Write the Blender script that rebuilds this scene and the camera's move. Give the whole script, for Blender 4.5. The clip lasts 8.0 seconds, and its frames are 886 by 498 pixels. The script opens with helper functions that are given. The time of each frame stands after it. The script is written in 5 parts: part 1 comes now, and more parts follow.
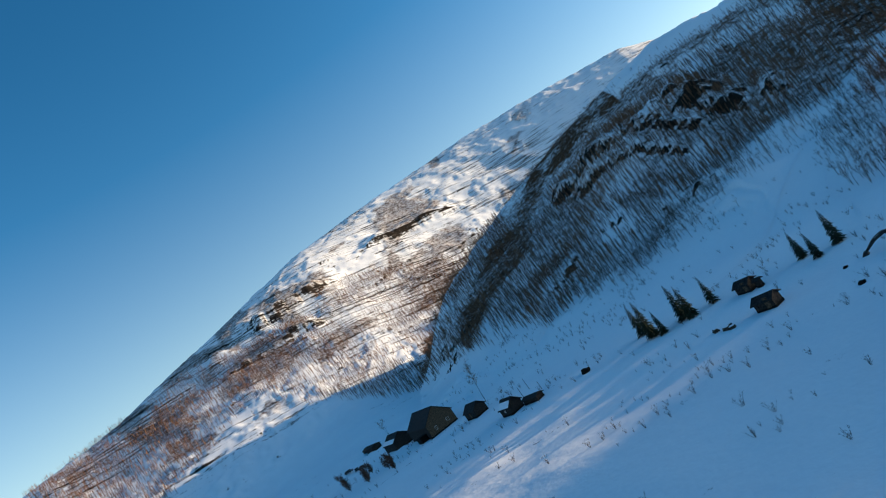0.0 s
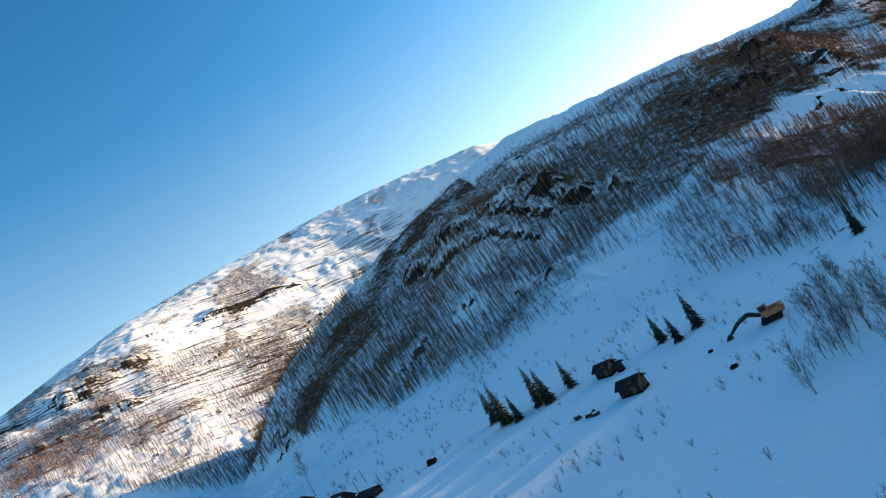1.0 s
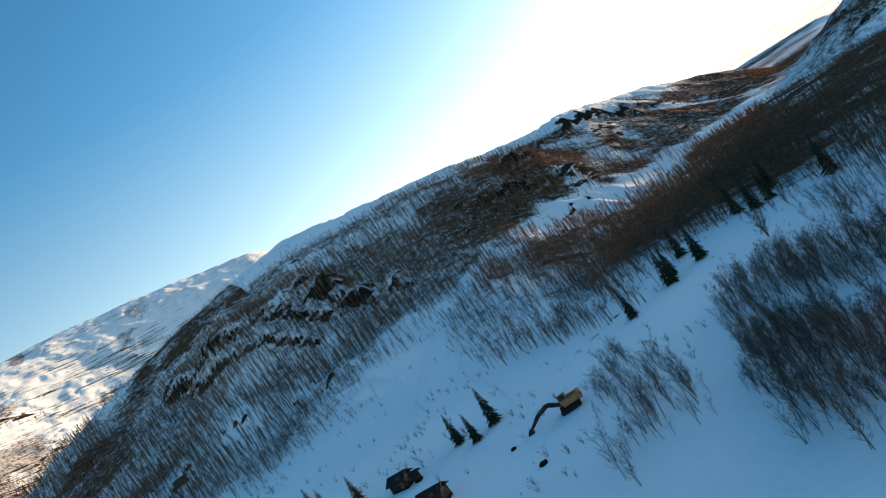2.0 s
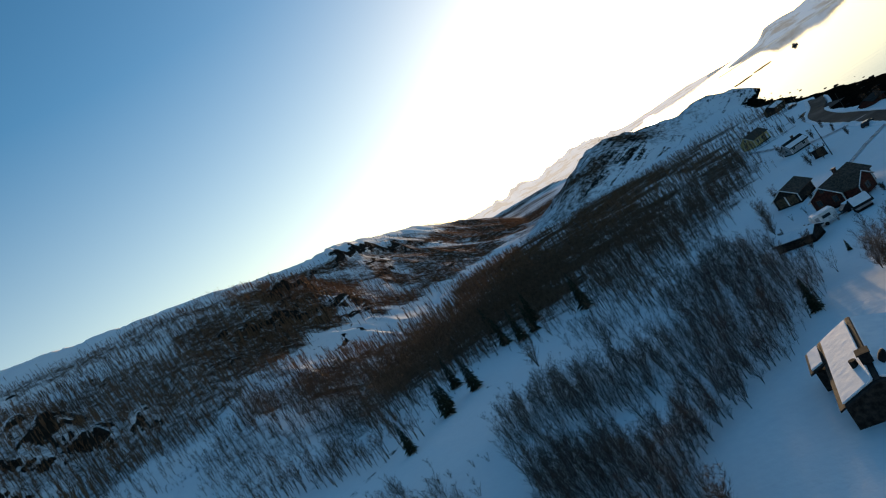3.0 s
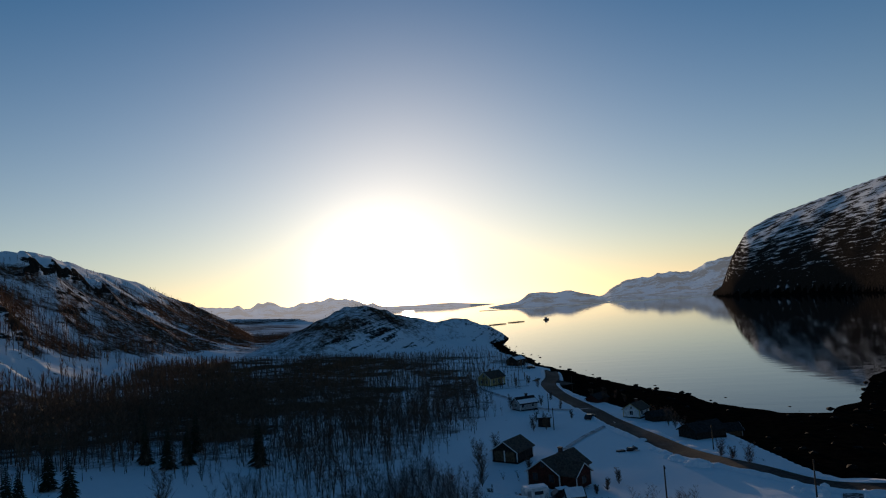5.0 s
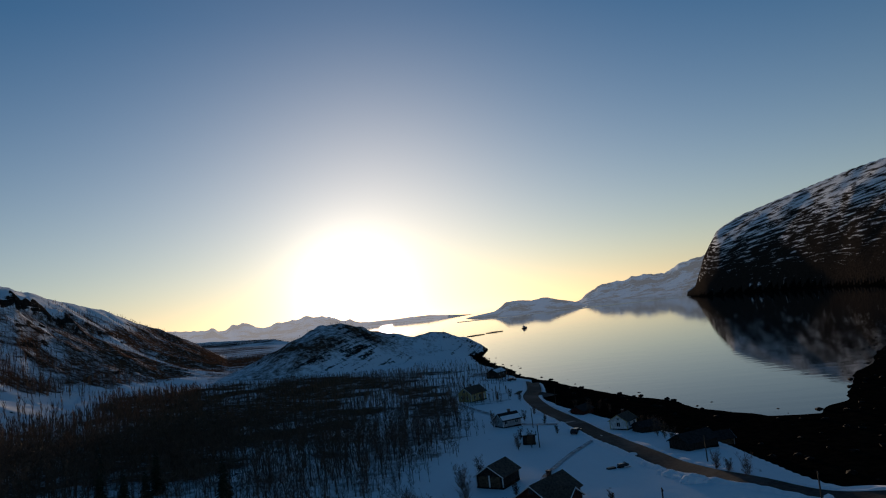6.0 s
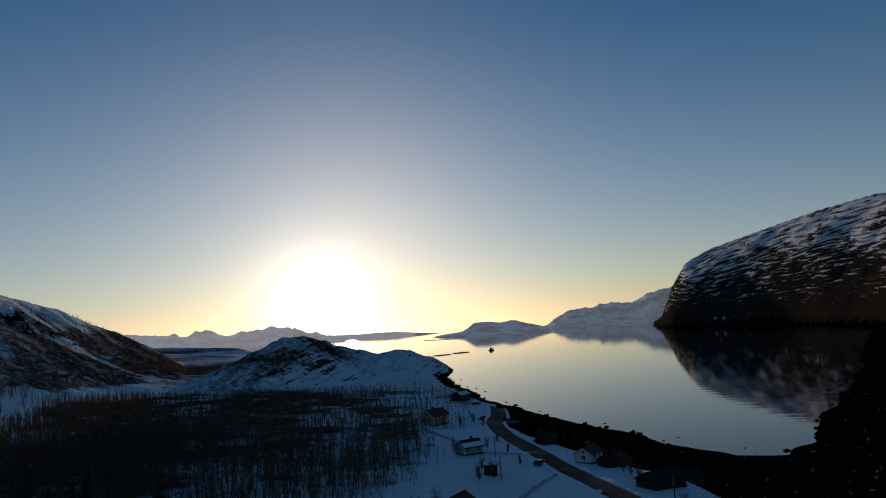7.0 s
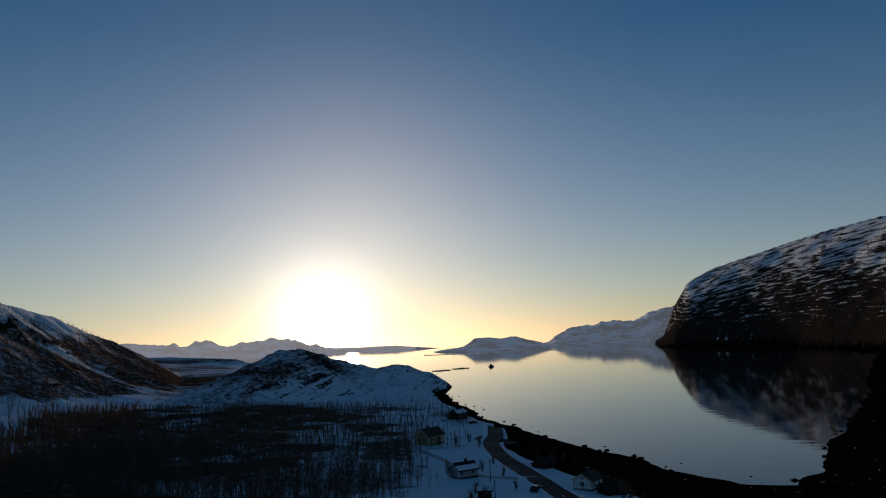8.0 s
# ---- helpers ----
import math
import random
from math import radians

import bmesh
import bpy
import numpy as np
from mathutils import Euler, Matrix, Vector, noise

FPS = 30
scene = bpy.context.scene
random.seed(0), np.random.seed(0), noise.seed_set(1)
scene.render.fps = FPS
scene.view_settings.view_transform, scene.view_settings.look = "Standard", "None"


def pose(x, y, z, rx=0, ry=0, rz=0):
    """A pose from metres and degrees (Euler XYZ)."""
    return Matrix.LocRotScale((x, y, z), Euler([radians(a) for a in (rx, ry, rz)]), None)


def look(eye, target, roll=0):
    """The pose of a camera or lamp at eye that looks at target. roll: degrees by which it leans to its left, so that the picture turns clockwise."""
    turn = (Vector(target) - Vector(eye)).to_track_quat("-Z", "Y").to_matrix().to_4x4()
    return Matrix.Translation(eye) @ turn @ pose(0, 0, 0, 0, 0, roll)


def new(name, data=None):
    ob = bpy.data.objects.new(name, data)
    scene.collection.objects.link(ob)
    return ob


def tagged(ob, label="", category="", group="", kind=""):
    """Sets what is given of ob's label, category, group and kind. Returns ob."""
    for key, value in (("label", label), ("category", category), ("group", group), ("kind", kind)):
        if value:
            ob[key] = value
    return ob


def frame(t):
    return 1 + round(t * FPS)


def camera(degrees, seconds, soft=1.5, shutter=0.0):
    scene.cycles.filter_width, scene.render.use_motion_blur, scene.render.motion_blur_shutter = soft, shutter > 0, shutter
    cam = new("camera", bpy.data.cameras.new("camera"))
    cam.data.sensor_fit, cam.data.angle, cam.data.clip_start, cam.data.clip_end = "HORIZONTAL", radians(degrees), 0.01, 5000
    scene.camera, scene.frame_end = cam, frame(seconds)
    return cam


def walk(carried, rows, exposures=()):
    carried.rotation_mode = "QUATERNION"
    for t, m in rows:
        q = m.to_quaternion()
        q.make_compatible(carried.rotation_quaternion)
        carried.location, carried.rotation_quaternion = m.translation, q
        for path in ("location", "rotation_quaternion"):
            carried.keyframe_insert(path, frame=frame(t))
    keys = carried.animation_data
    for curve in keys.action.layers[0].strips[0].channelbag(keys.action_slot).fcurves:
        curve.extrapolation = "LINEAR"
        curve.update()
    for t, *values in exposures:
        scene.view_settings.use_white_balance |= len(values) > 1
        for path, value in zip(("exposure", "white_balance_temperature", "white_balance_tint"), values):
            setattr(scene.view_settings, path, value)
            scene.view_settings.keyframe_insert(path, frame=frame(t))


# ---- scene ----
cam = camera(67.0, 8.0, 1.1)
PATH = [
    (0.0, (50.10, -41.35, 42.76), (-48.95, -50.61, 52.93), -35.52),
    (0.5, (39.71, -42.27, 40.94), (-59.53, -38.33, 52.58), -35.21),
    (1.0, (31.63, -42.76, 40.46), (-66.75, -26.72, 48.54), -33.00),
    (1.2, (28.60, -42.63, 40.22), (-68.79, -21.46, 48.42), -33.36),
    (2.3, (15.46, -39.90, 39.27), (-64.84, 19.68, 40.63), -37.17),
    (2.5, (14.24, -39.17, 39.19), (-62.11, 25.40, 40.26), -38.15),
    (3.0, (10.75, -37.40, 39.08), (-50.09, 41.96, 38.74), -33.80),
    (3.1, (10.01, -36.46, 38.86), (-46.77, 45.85, 39.05), -35.27),
    (3.5, (6.94, -31.75, 37.62), (-35.32, 58.88, 37.40), -24.44),
    (4.0, (4.56, -29.09, 37.81), (-23.40, 66.84, 41.85), -9.49),
    (4.2, (3.94, -27.62, 37.90), (-23.07, 68.48, 43.97), -7.40),
    (5.5, (0.83, -16.07, 38.31), (-22.78, 80.78, 46.29), -3.16),
    (6.0, (0.52, -12.74, 38.94), (-20.09, 84.68, 48.20), -6.45),
    (6.5, (0.03, -9.62, 39.09), (-15.95, 88.63, 48.70), -1.49),
    (7.0, (-0.36, -6.20, 39.44), (-16.58, 91.80, 50.99), -3.45),
    (7.5, (-0.90, -3.20, 39.28), (-18.01, 94.38, 52.88), -1.10),
    (8.0, (-0.01, -0.00, 39.99), (-16.43, 97.68, 53.70), -2.34),
]
walk(cam, [(t, look(e, g, r)) for t, e, g, r in PATH],
     [(0.0, 0.95, 7000, 10), (1.0, 1.4, 7300, 10), (2.5, 1.28, 8900, 13), (3.0, 0.62, 8500, 15), (3.5, 0.1, 8000, 18), (4.2, -0.38, 7300, 18), (5.5, -0.65, 7050, 18), (8.0, -1.1, 6850, 18)])

# ---- world, sun, exposure ----
SUN_AZ, SUN_EL = -17.5, 1.8
SUN_DIR = Vector((math.sin(radians(SUN_AZ)) * math.cos(radians(SUN_EL)),
                  math.cos(radians(SUN_AZ)) * math.cos(radians(SUN_EL)), math.sin(radians(SUN_EL))))
world = bpy.data.worlds.new("world")
scene.world = world
world.use_nodes = True
wn, wl = world.node_tree.nodes, world.node_tree.links
wn.clear()


def wnode(kind, **vals):
    n = wn.new(kind)
    for k, v in vals.items():
        n.inputs[k].default_value = v
    return n


sky = wn.new("ShaderNodeTexSky")
sky.sky_type, sky.sun_disc = "NISHITA", False
sky.sun_elevation, sky.sun_rotation = radians(10.0), radians(SUN_AZ)
sky.air_density, sky.dust_density, sky.ozone_density = 1.0, 0.18, 2.8
bg = wnode("ShaderNodeBackground", Strength=0.13)
rich = wnode("ShaderNodeHueSaturation", Saturation=0.96)
wl.new(sky.outputs[0], rich.inputs["Color"])
wl.new(rich.outputs[0], bg.inputs["Color"])
# deep blue overhead, pale towards the horizon
view = wn.new("ShaderNodeTexCoord")
axes = wn.new("ShaderNodeSeparateXYZ")
wl.new(view.outputs["Generated"], axes.inputs[0])
depth = wn.new("ShaderNodeMapRange")
for k, v in zip(("From Min", "From Max", "To Min", "To Max"), (0.0, 0.42, 0.84, 1.3)):
    depth.inputs[k].default_value = v
wl.new(axes.outputs["Z"], depth.inputs["Value"])
wl.new(depth.outputs[0], rich.inputs["Saturation"])
dim = wn.new("ShaderNodeMapRange")
for k, v in zip(("From Min", "From Max", "To Min", "To Max"), (0.08, 0.6, 1.0, 0.82)):
    dim.inputs[k].default_value = v
wl.new(axes.outputs["Z"], dim.inputs["Value"])
wl.new(dim.outputs[0], rich.inputs["Value"])
# the sun's bright aureole in the thin winter haze
tc = wn.new("ShaderNodeTexCoord")
dot = wn.new("ShaderNodeVectorMath")
dot.operation = "DOT_PRODUCT"
dot.inputs[1].default_value = (SUN_DIR + Vector((-0.045, 0, 0.010))).normalized()
wl.new(tc.outputs["Generated"], dot.inputs[0])
ang = wn.new("ShaderNodeMath")
ang.operation = "ARCCOSINE"
wl.new(dot.outputs["Value"], ang.inputs[0])


def falloff(width, power):
    """exp(-(angle / width) ** power)"""
    prev = ang.outputs[0]
    for op, val in (("DIVIDE", radians(width)), ("POWER", power), ("MULTIPLY", -1.0)):
        m = wn.new("ShaderNodeMath")
        m.operation = op
        m.inputs[1].default_value = val
        wl.new(prev, m.inputs[0])
        prev = m.outputs[0]
    m = wn.new("ShaderNodeMath")
    m.operation = "EXPONENT"
    wl.new(prev, m.inputs[0])
    return m.outputs[0]


total = bg.outputs[0]
for width, power, colour, strength in ((3.3, 1.4, (1.0, 0.93, 0.82, 1), 2.6), (12.5, 1.35, (1.0, 0.90, 0.78, 1), 0.32)):
    glow = wnode("ShaderNodeBackground", Color=colour)
    gm = wn.new("ShaderNodeMath")
    gm.operation = "MULTIPLY"
    gm.inputs[1].default_value = strength
    wl.new(falloff(width, power), gm.inputs[0])
    wl.new(gm.outputs[0], glow.inputs["Strength"])
    add = wn.new("ShaderNodeAddShader")
    wl.new(total, add.inputs[0])
    wl.new(glow.outputs[0], add.inputs[1])
    total = add.outputs[0]
wout = wn.new("ShaderNodeOutputWorld")
wl.new(total, wout.inputs["Surface"])

sun = new("sun", bpy.data.lights.new("sun", "SUN"))
sun.data.energy, sun.data.angle, sun.data.color = 5.0, radians(0.9), (1.0, 0.80, 0.56)
sun.matrix_world = look(SUN_DIR * 100, (0, 0, 0))

# ---- the lie of the land ----
def lattice(ix, iy, seed):
    n = (ix * 374761393 + iy * 668265263 + seed * 1274126177) & 0x7FFFFFFF
    n = ((n ^ (n >> 13)) * 1274126177) & 0x7FFFFFFF
    return ((n ^ (n >> 16)) & 0xFFFF) / 65535.0


def vnoise(x, y, seed=0):
    fx, fy = np.floor(x), np.floor(y)
    ix, iy = fx.astype(np.int64), fy.astype(np.int64)
    u, v = x - fx, y - fy
    u, v = u * u * (3 - 2 * u), v * v * (3 - 2 * v)
    a, b = lattice(ix, iy, seed), lattice(ix + 1, iy, seed)
    c, d = lattice(ix, iy + 1, seed), lattice(ix + 1, iy + 1, seed)
    return (a + (b - a) * u) * (1 - v) + (c + (d - c) * u) * v


def fbm(x, y, size, octaves=4, seed=0):
    """Fractal noise from -1 to 1."""
    out, amp, tot = 0.0, 1.0, 0.0
    for k in range(octaves):
        out = out + amp * (vnoise(x / size, y / size, seed + k) * 2 - 1)
        tot += amp
        amp, size = amp * 0.5, size * 0.5
    return out / tot


def smooth(a, b, v):
    u = np.clip((v - a) / (b - a), 0, 1)
    return u * u * (3 - 2 * u)


SHORE = ((-700, 1500), (-330, 1000), (-190, 720), (-122, 680), (-108, 640), (-112, 590), (-72, 450), (-40, 344), (2, 258),
         (27, 222), (44, 192), (58, 190), (84, 240), (111, 304), (160, 400), (260, 640), (420, 1000), (470, 1400), (420, 1740), (290, 1990), (420, 2500), (900, 3000))


def shore_distance(x, y):
    """Metres inland from the water's edge (negative on the fjord)."""
    best, side = np.full(np.shape(x), 1e12), np.ones(np.shape(x))
    for (ax, ay), (bx, by) in zip(SHORE, SHORE[1:]):
        dx, dy = bx - ax, by - ay
        t = np.clip(((x - ax) * dx + (y - ay) * dy) / (dx * dx + dy * dy), 0, 1)
        qx, qy = x - ax - t * dx, y - ay - t * dy
        d = qx * qx + qy * qy
        s = np.where(dx * (y - ay) - dy * (x - ax) > 0, -1.0, 1.0)
        near = d < best
        side = np.where(near, s, side)
        best = np.where(near, d, best)
    return np.sqrt(best) * side


def prof(az, pairs):
    return np.interp(az, [p[0] for p in pairs], [p[1] for p in pairs])


# crest of the western mountain as seen from the bay: bearing, elevation angle
WEST_CREST = ((-114, -2), (-108, 1.2), (-102, 3.8), (-97, 5.6), (-92, 7.2), (-87, 8.4), (-82, 9.5), (-77, 10.3), (-74, 10.5),
              (-65, 8.8), (-57, 7.2), (-51, 5.7), (-46, 4.9), (-40, 2.9), (-35.5, 0.7), (-32, -1.3), (-29, -3.2), (-26, -4.5))
WEST_R1 = ((-114, 380), (-100, 450), (-90, 490), (-80, 510), (-74, 510), (-65, 450), (-57, 435), (-51, 455), (-46, 520), (-40, 660), (-35, 760), (-30, 820))
WEST_R0 = ((-114, 200), (-100, 170), (-80, 120), (-65, 120), (-50, 210), (-40, 330), (-30, 480))
# the high snowy shoulder behind it
DOME_CREST = ((-180, 6), (-150, 7), (-131, 8.3), (-125, 9.6), (-116, 11.6), (-109, 12.9), (-100, 13.3), (-90, 13.0), (-82, 12.1), (-75, 10.8), (-72, 9.4), (-68, 4), (-64, -2))
DOME_R1 = ((-180, 800), (-135, 850), (-120, 950), (-110, 1100), (-100, 1300), (-90, 1450), (-80, 1500), (-64, 1550))
DOME_R0 = ((-180, 250), (-135, 300), (-116, 320), (-109, 370), (-100, 480), (-90, 600), (-80, 700), (-64, 800))
HILL_CREST = ((-33, 8), (-29, 16), (-26.5, 27), (-23.5, 38), (-22, 39.5), (-20, 38), (-17.5, 28), (-15.5, 21), (-13, 20), (-11, 14), (-9.8, 5), (-9, -3))
EAST_CREST = ((7.6, -0.9), (8.2, -0.4), (9.2, 2.0), (10.4, 3.9), (12, 4.8), (15.2, 5.7), (17.8, 6.4), (20.2, 7.0), (28, 8.4), (45, 9), (120, 7), (180, 6))
EAST_FOOT = ((7.6, 2150), (9, 2000), (14, 1780), (20, 1450), (28, 1100), (40, 760), (60, 560), (180, 400))
FAR_CREST = ((-60, 60), (-40, 110), (-36.3, 120), (-34.8, 98), (-33.4, 84), (-32.3, 104), (-31.1, 80), (-30.2, 96), (-29.2, 112), (-28.3, 78), (-27.4, 58), (-26.3, 86),
             (-25.2, 96), (-24, 104), (-22.6, 92), (-21.4, 62), (-19, 34), (-17, 26), (-14, 32), (-12, 16), (-9, -5), (-2.5, -10), (-1, 15), (0.2, 80), (1.0, 108), (2.4, 100), (3.7, 122), (5.2, 118), (6.8, 150), (9.4, 200), (12, 240), (40, 200))
# bare cliffs on the western slope: two bearings, their distances, the drop
CLIFFS = ((-77, -69, 293, 258, 8), (-91.5, -76, 370, 268, 5), (-90, -79, 345, 258, 4), (-86, -74.5, 318, 290, 4), (-59, -51.5, 340, 358, 5), (-61, -48.5, 309, 327, 5),
          (-98.5, -92.5, 618, 640, 13), (-104, -95, 985, 1056, 20), (-115.7, -108, 835, 878, 20), (-119, -112, 753, 757, 17), (-49, -42.5, 422, 508, 6))
ISLAND = ((-12.0, -6), (-11.2, 1), (-9.4, 14), (-8.2, 22), (-7.2, 54), (-6.2, 56), (-5.0, 46), (-3.6, 48), (-2.2, 34), (-1.2, 18), (-0.2, 3), (0.4, -6))


def height(x, y):
    x, y = np.asarray(x, float), np.asarray(y, float)
    r, az = np.hypot(x, y), np.degrees(np.arctan2(x, y))
    sd = shore_distance(x, y)
    sd = sd + fbm(x, y, 26, 4, 5) * np.where(sd > -60, 5.0, 0)
    beach = 9 + 26 * smooth(330, 200, y) + 40 * smooth(20, 38, x) + 40 * smooth(55, 110, x)
    inland = 2.6 + 0.052 * np.clip(sd - beach, 0, 260) + 0.9 * smooth(20, 60, sd - beach) * fbm(x, y, 38, 3, 9) + 0.22 * smooth(6, 20, sd - beach) * smooth(260, 200, np.hypot(x, y)) * fbm(x, y, 9, 3, 10)
    flat = np.where(sd < 0, np.maximum(sd * 0.04, -14), 1.3 * np.clip(sd / beach, 0, 1) ** 0.8 + (inland - 1.3) * smooth(-1.5, 2.5, sd - beach))
    land = smooth(0, 60, sd)
    big, mid = fbm(x, y, 170, 5, 21), fbm(x, y, 34, 4, 33)
    # western mountain, and the high shoulder behind it
    def flank(low, high, crown, knobs=2.6, behind=0.25):
        r0, r1 = prof(az, low), prof(az, high)
        u = np.clip((r - r0) / (r1 - r0), 0, 1)
        crest = 40 + r1 * np.tan(np.radians(prof(az, crown)))
        rise = np.clip(crest - flat, -3, None) * (0.42 * u ** 1.3 + 0.58 * smooth(0.0, 1.0, u) * u ** 0.5)
        rough = smooth(0, 0.25, u) * smooth(1.35, 0.85, (r - r0) / (r1 - r0)) * smooth(4, 40, crest)
        out = rise * (1 - 0.85 * smooth(0, behind * r1, r - r1))
        return out + rough * (9.0 * big * (0.35 + 0.65 * smooth(1.0, 0.7, u)) + knobs * mid), rough

    west, rough = flank(WEST_R0, WEST_R1, WEST_CREST)
    west = np.where((az < -25) & (az > -114), west, 0) * smooth(-114, -104, az)
    dome, rough2 = flank(DOME_R0, DOME_R1, DOME_CREST, 1.2, 0.75)
    dome = np.where(az < -64, dome, 0)
    rough = np.where(dome > west, rough2, rough)
    west = np.maximum(west, dome)
    west = west + 13 * np.exp(-((az + 83) / 6.5) ** 2 - ((r - 318) / 48) ** 2) + 4 * np.exp(-((az + 56) / 7) ** 2 - ((r - 345) / 40) ** 2)
    west = west + 26 * np.exp(-((az + 95.5) / 3.2) ** 2 - ((r - 655) / 42) ** 2)
    # outcrops: low scarps that wander over the slope
    warp = 14 * fbm(x, y, 60, 3, 65)
    scarp = fbm(x + warp, (y - warp) * 1.3, 85, 5, 61)
    west = west + rough * np.where(dome >= west, 0.45, 0.5) * (4.0 * smooth(0.06, 0.11, scarp) * smooth(0.5, 0.15, scarp) + 2.5 * smooth(-0.20, -0.16, scarp) * smooth(0.1, -0.1, scarp) + 2.0 * smooth(0.2, 0.24, mid) * smooth(0.6, 0.3, mid))
    for az0, az1, ra, rb, tall in CLIFFS:
        line = np.interp(az, (az0, az1), (ra, rb)) + 7 * fbm(x, y, 20, 5, 77) + 6 * mid
        tall = tall * np.where(r > 560, 0.5 + 0.5 * fbm(x, y, 70, 3, 79), np.clip(0.8 + 1.1 * fbm(x, y, 13, 3, 79), 0.25, 1.6))
        along = smooth(az0 - 1.0, az0 + 1.5, az + 2 * mid) * smooth(az1 + 1.0, az1 - 1.5, az + 2 * mid)
        west = west + tall * along * smooth(-1.6, 1.6, r - line) * smooth(60, 6, r - line)
    z = flat + np.where(az < -25, west, 0) * land
    # hill in front of the sun, out to the cape
    hr = np.interp(az, (-33, -22, -10), (470, 520, 600))
    swell = np.exp(-((r - hr) / np.where(r < hr, 95, 120)) ** 2)
    hill = (prof(az, HILL_CREST) + 15) * swell * (1 + 0.14 * mid + 0.16 * big) - 15
    z = np.maximum(z, np.where((az > -33) & (az < -8), hill, -20) + 1.5 * mid * smooth(5, 20, hill))
    # eastern mountain
    foot = prof(az, EAST_FOOT)
    top = foot * np.interp(az, (7, 12, 30), (1.08, 1.3, 1.45))
    v = np.clip((r - foot) / (top - foot), 0, 1)
    ecrest = 40 + top * np.tan(np.radians(prof(az, EAST_CREST)))
    east = ecrest * (1.25 * v - 0.25 * v * v) ** 0.72 * (1 + 0.10 * fbm(x, y, 230, 4, 81) * smooth(1, 0.6, v)) + (3 * mid + 8 * fbm(x, y, 90, 4, 83)) * smooth(0, 0.1, v) * smooth(1.0, 0.75, v)
    z = np.where((az > 7.6) & (r > foot), np.maximum(z, east), z)
    return z


def far_height(x, y):
    """The far ranges beyond the fjord."""
    r, az = np.hypot(x, y), np.degrees(np.arctan2(x, y))
    crest = prof(az, FAR_CREST)
    saw = 1 - 2.6 * np.abs(fbm(az, r / 900, 2.6, 6, 95))
    crest = crest + np.minimum(10 * saw, 6) * smooth(20, 60, crest) + 20 * (0.5 - 2 * np.abs(fbm(az, az * 0, 1.5, 4, 97))) * smooth(20, 60, crest)
    ridge = 1 - np.abs(fbm(x, y, 520, 6, 191))
    shape = np.exp(-((r - 4450) / 420) ** 2)
    far = crest * shape * (1 - (1 - shape) * (0.55 - 0.6 * ridge)) * (1 + 0.05 * fbm(x, y, 420, 5, 91)) - 3
    island = (prof(az, ISLAND) + 3 * fbm(az, az * 0, 1.1, 3, 96)) * np.exp(-((r - 2750) / 200) ** 2) * (1 + 0.22 * fbm(x, y, 130, 5, 93)) - 3
    return np.where(r < 3400, np.where((az > -13) & (az < 1), island, -3), far)


def ground_z(x, y):
    return float(height(np.array([x]), np.array([y]))[0])

# ---- materials ----
def nodes_of(name):
    m = bpy.data.materials.new(name)
    m.use_nodes = True
    t = m.node_tree
    return m, t.nodes, t.links, t.nodes["Principled BSDF"]


def noise_mat(name, low, high, size=1.0, rough=0.8, bump=0.3, detail=6, metal=0.0, spread=(0.35, 0.65), second=None, second_size=8.0):
    """A surface whose colour wanders between low and high, with fine relief; second: stains at a larger size."""
    m, n, l, p = nodes_of(name)
    tc = n.new("ShaderNodeTexCoord")
    nz = n.new("ShaderNodeTexNoise")
    nz.inputs["Scale"].default_value, nz.inputs["Detail"].default_value = 1.0 / size, detail
    l.new(tc.outputs["Object"], nz.inputs["Vector"])
    ramp = n.new("ShaderNodeValToRGB")
    ramp.color_ramp.elements[0].position, ramp.color_ramp.elements[1].position = spread
    ramp.color_ramp.elements[0].color, ramp.color_ramp.elements[1].color = (*low, 1), (*high, 1)
    l.new(nz.outputs["Fac"], ramp.inputs["Fac"])
    col = ramp.outputs["Color"]
    if second:
        n2 = n.new("ShaderNodeTexNoise")
        n2.inputs["Scale"].default_value, n2.inputs["Detail"].default_value = 1.0 / second_size, 4
        l.new(tc.outputs["Object"], n2.inputs["Vector"])
        r2 = n.new("ShaderNodeValToRGB")
        r2.color_ramp.elements[0].position, r2.color_ramp.elements[1].position = 0.5, 0.68
        l.new(n2.outputs["Fac"], r2.inputs["Fac"])
        mix = n.new("ShaderNodeMixRGB")
        mix.inputs["Color2"].default_value = (*second, 1)
        l.new(r2.outputs["Color"], mix.inputs["Fac"])
        l.new(col, mix.inputs["Color1"])
        col = mix.outputs["Color"]
    l.new(col, p.inputs["Base Color"])
    p.inputs["Roughness"].default_value, p.inputs["Metallic"].default_value = rough, metal
    p.inputs["Specular IOR Level"].default_value = 0.5 if rough < 0.4 else 0.12
    if bump:
        b = n.new("ShaderNodeBump")
        b.inputs["Strength"].default_value, b.inputs["Distance"].default_value = bump, size * 0.1
        l.new(nz.outputs["Fac"], b.inputs["Height"])
        l.new(b.outputs["Normal"], p.inputs["Normal"])
    return m


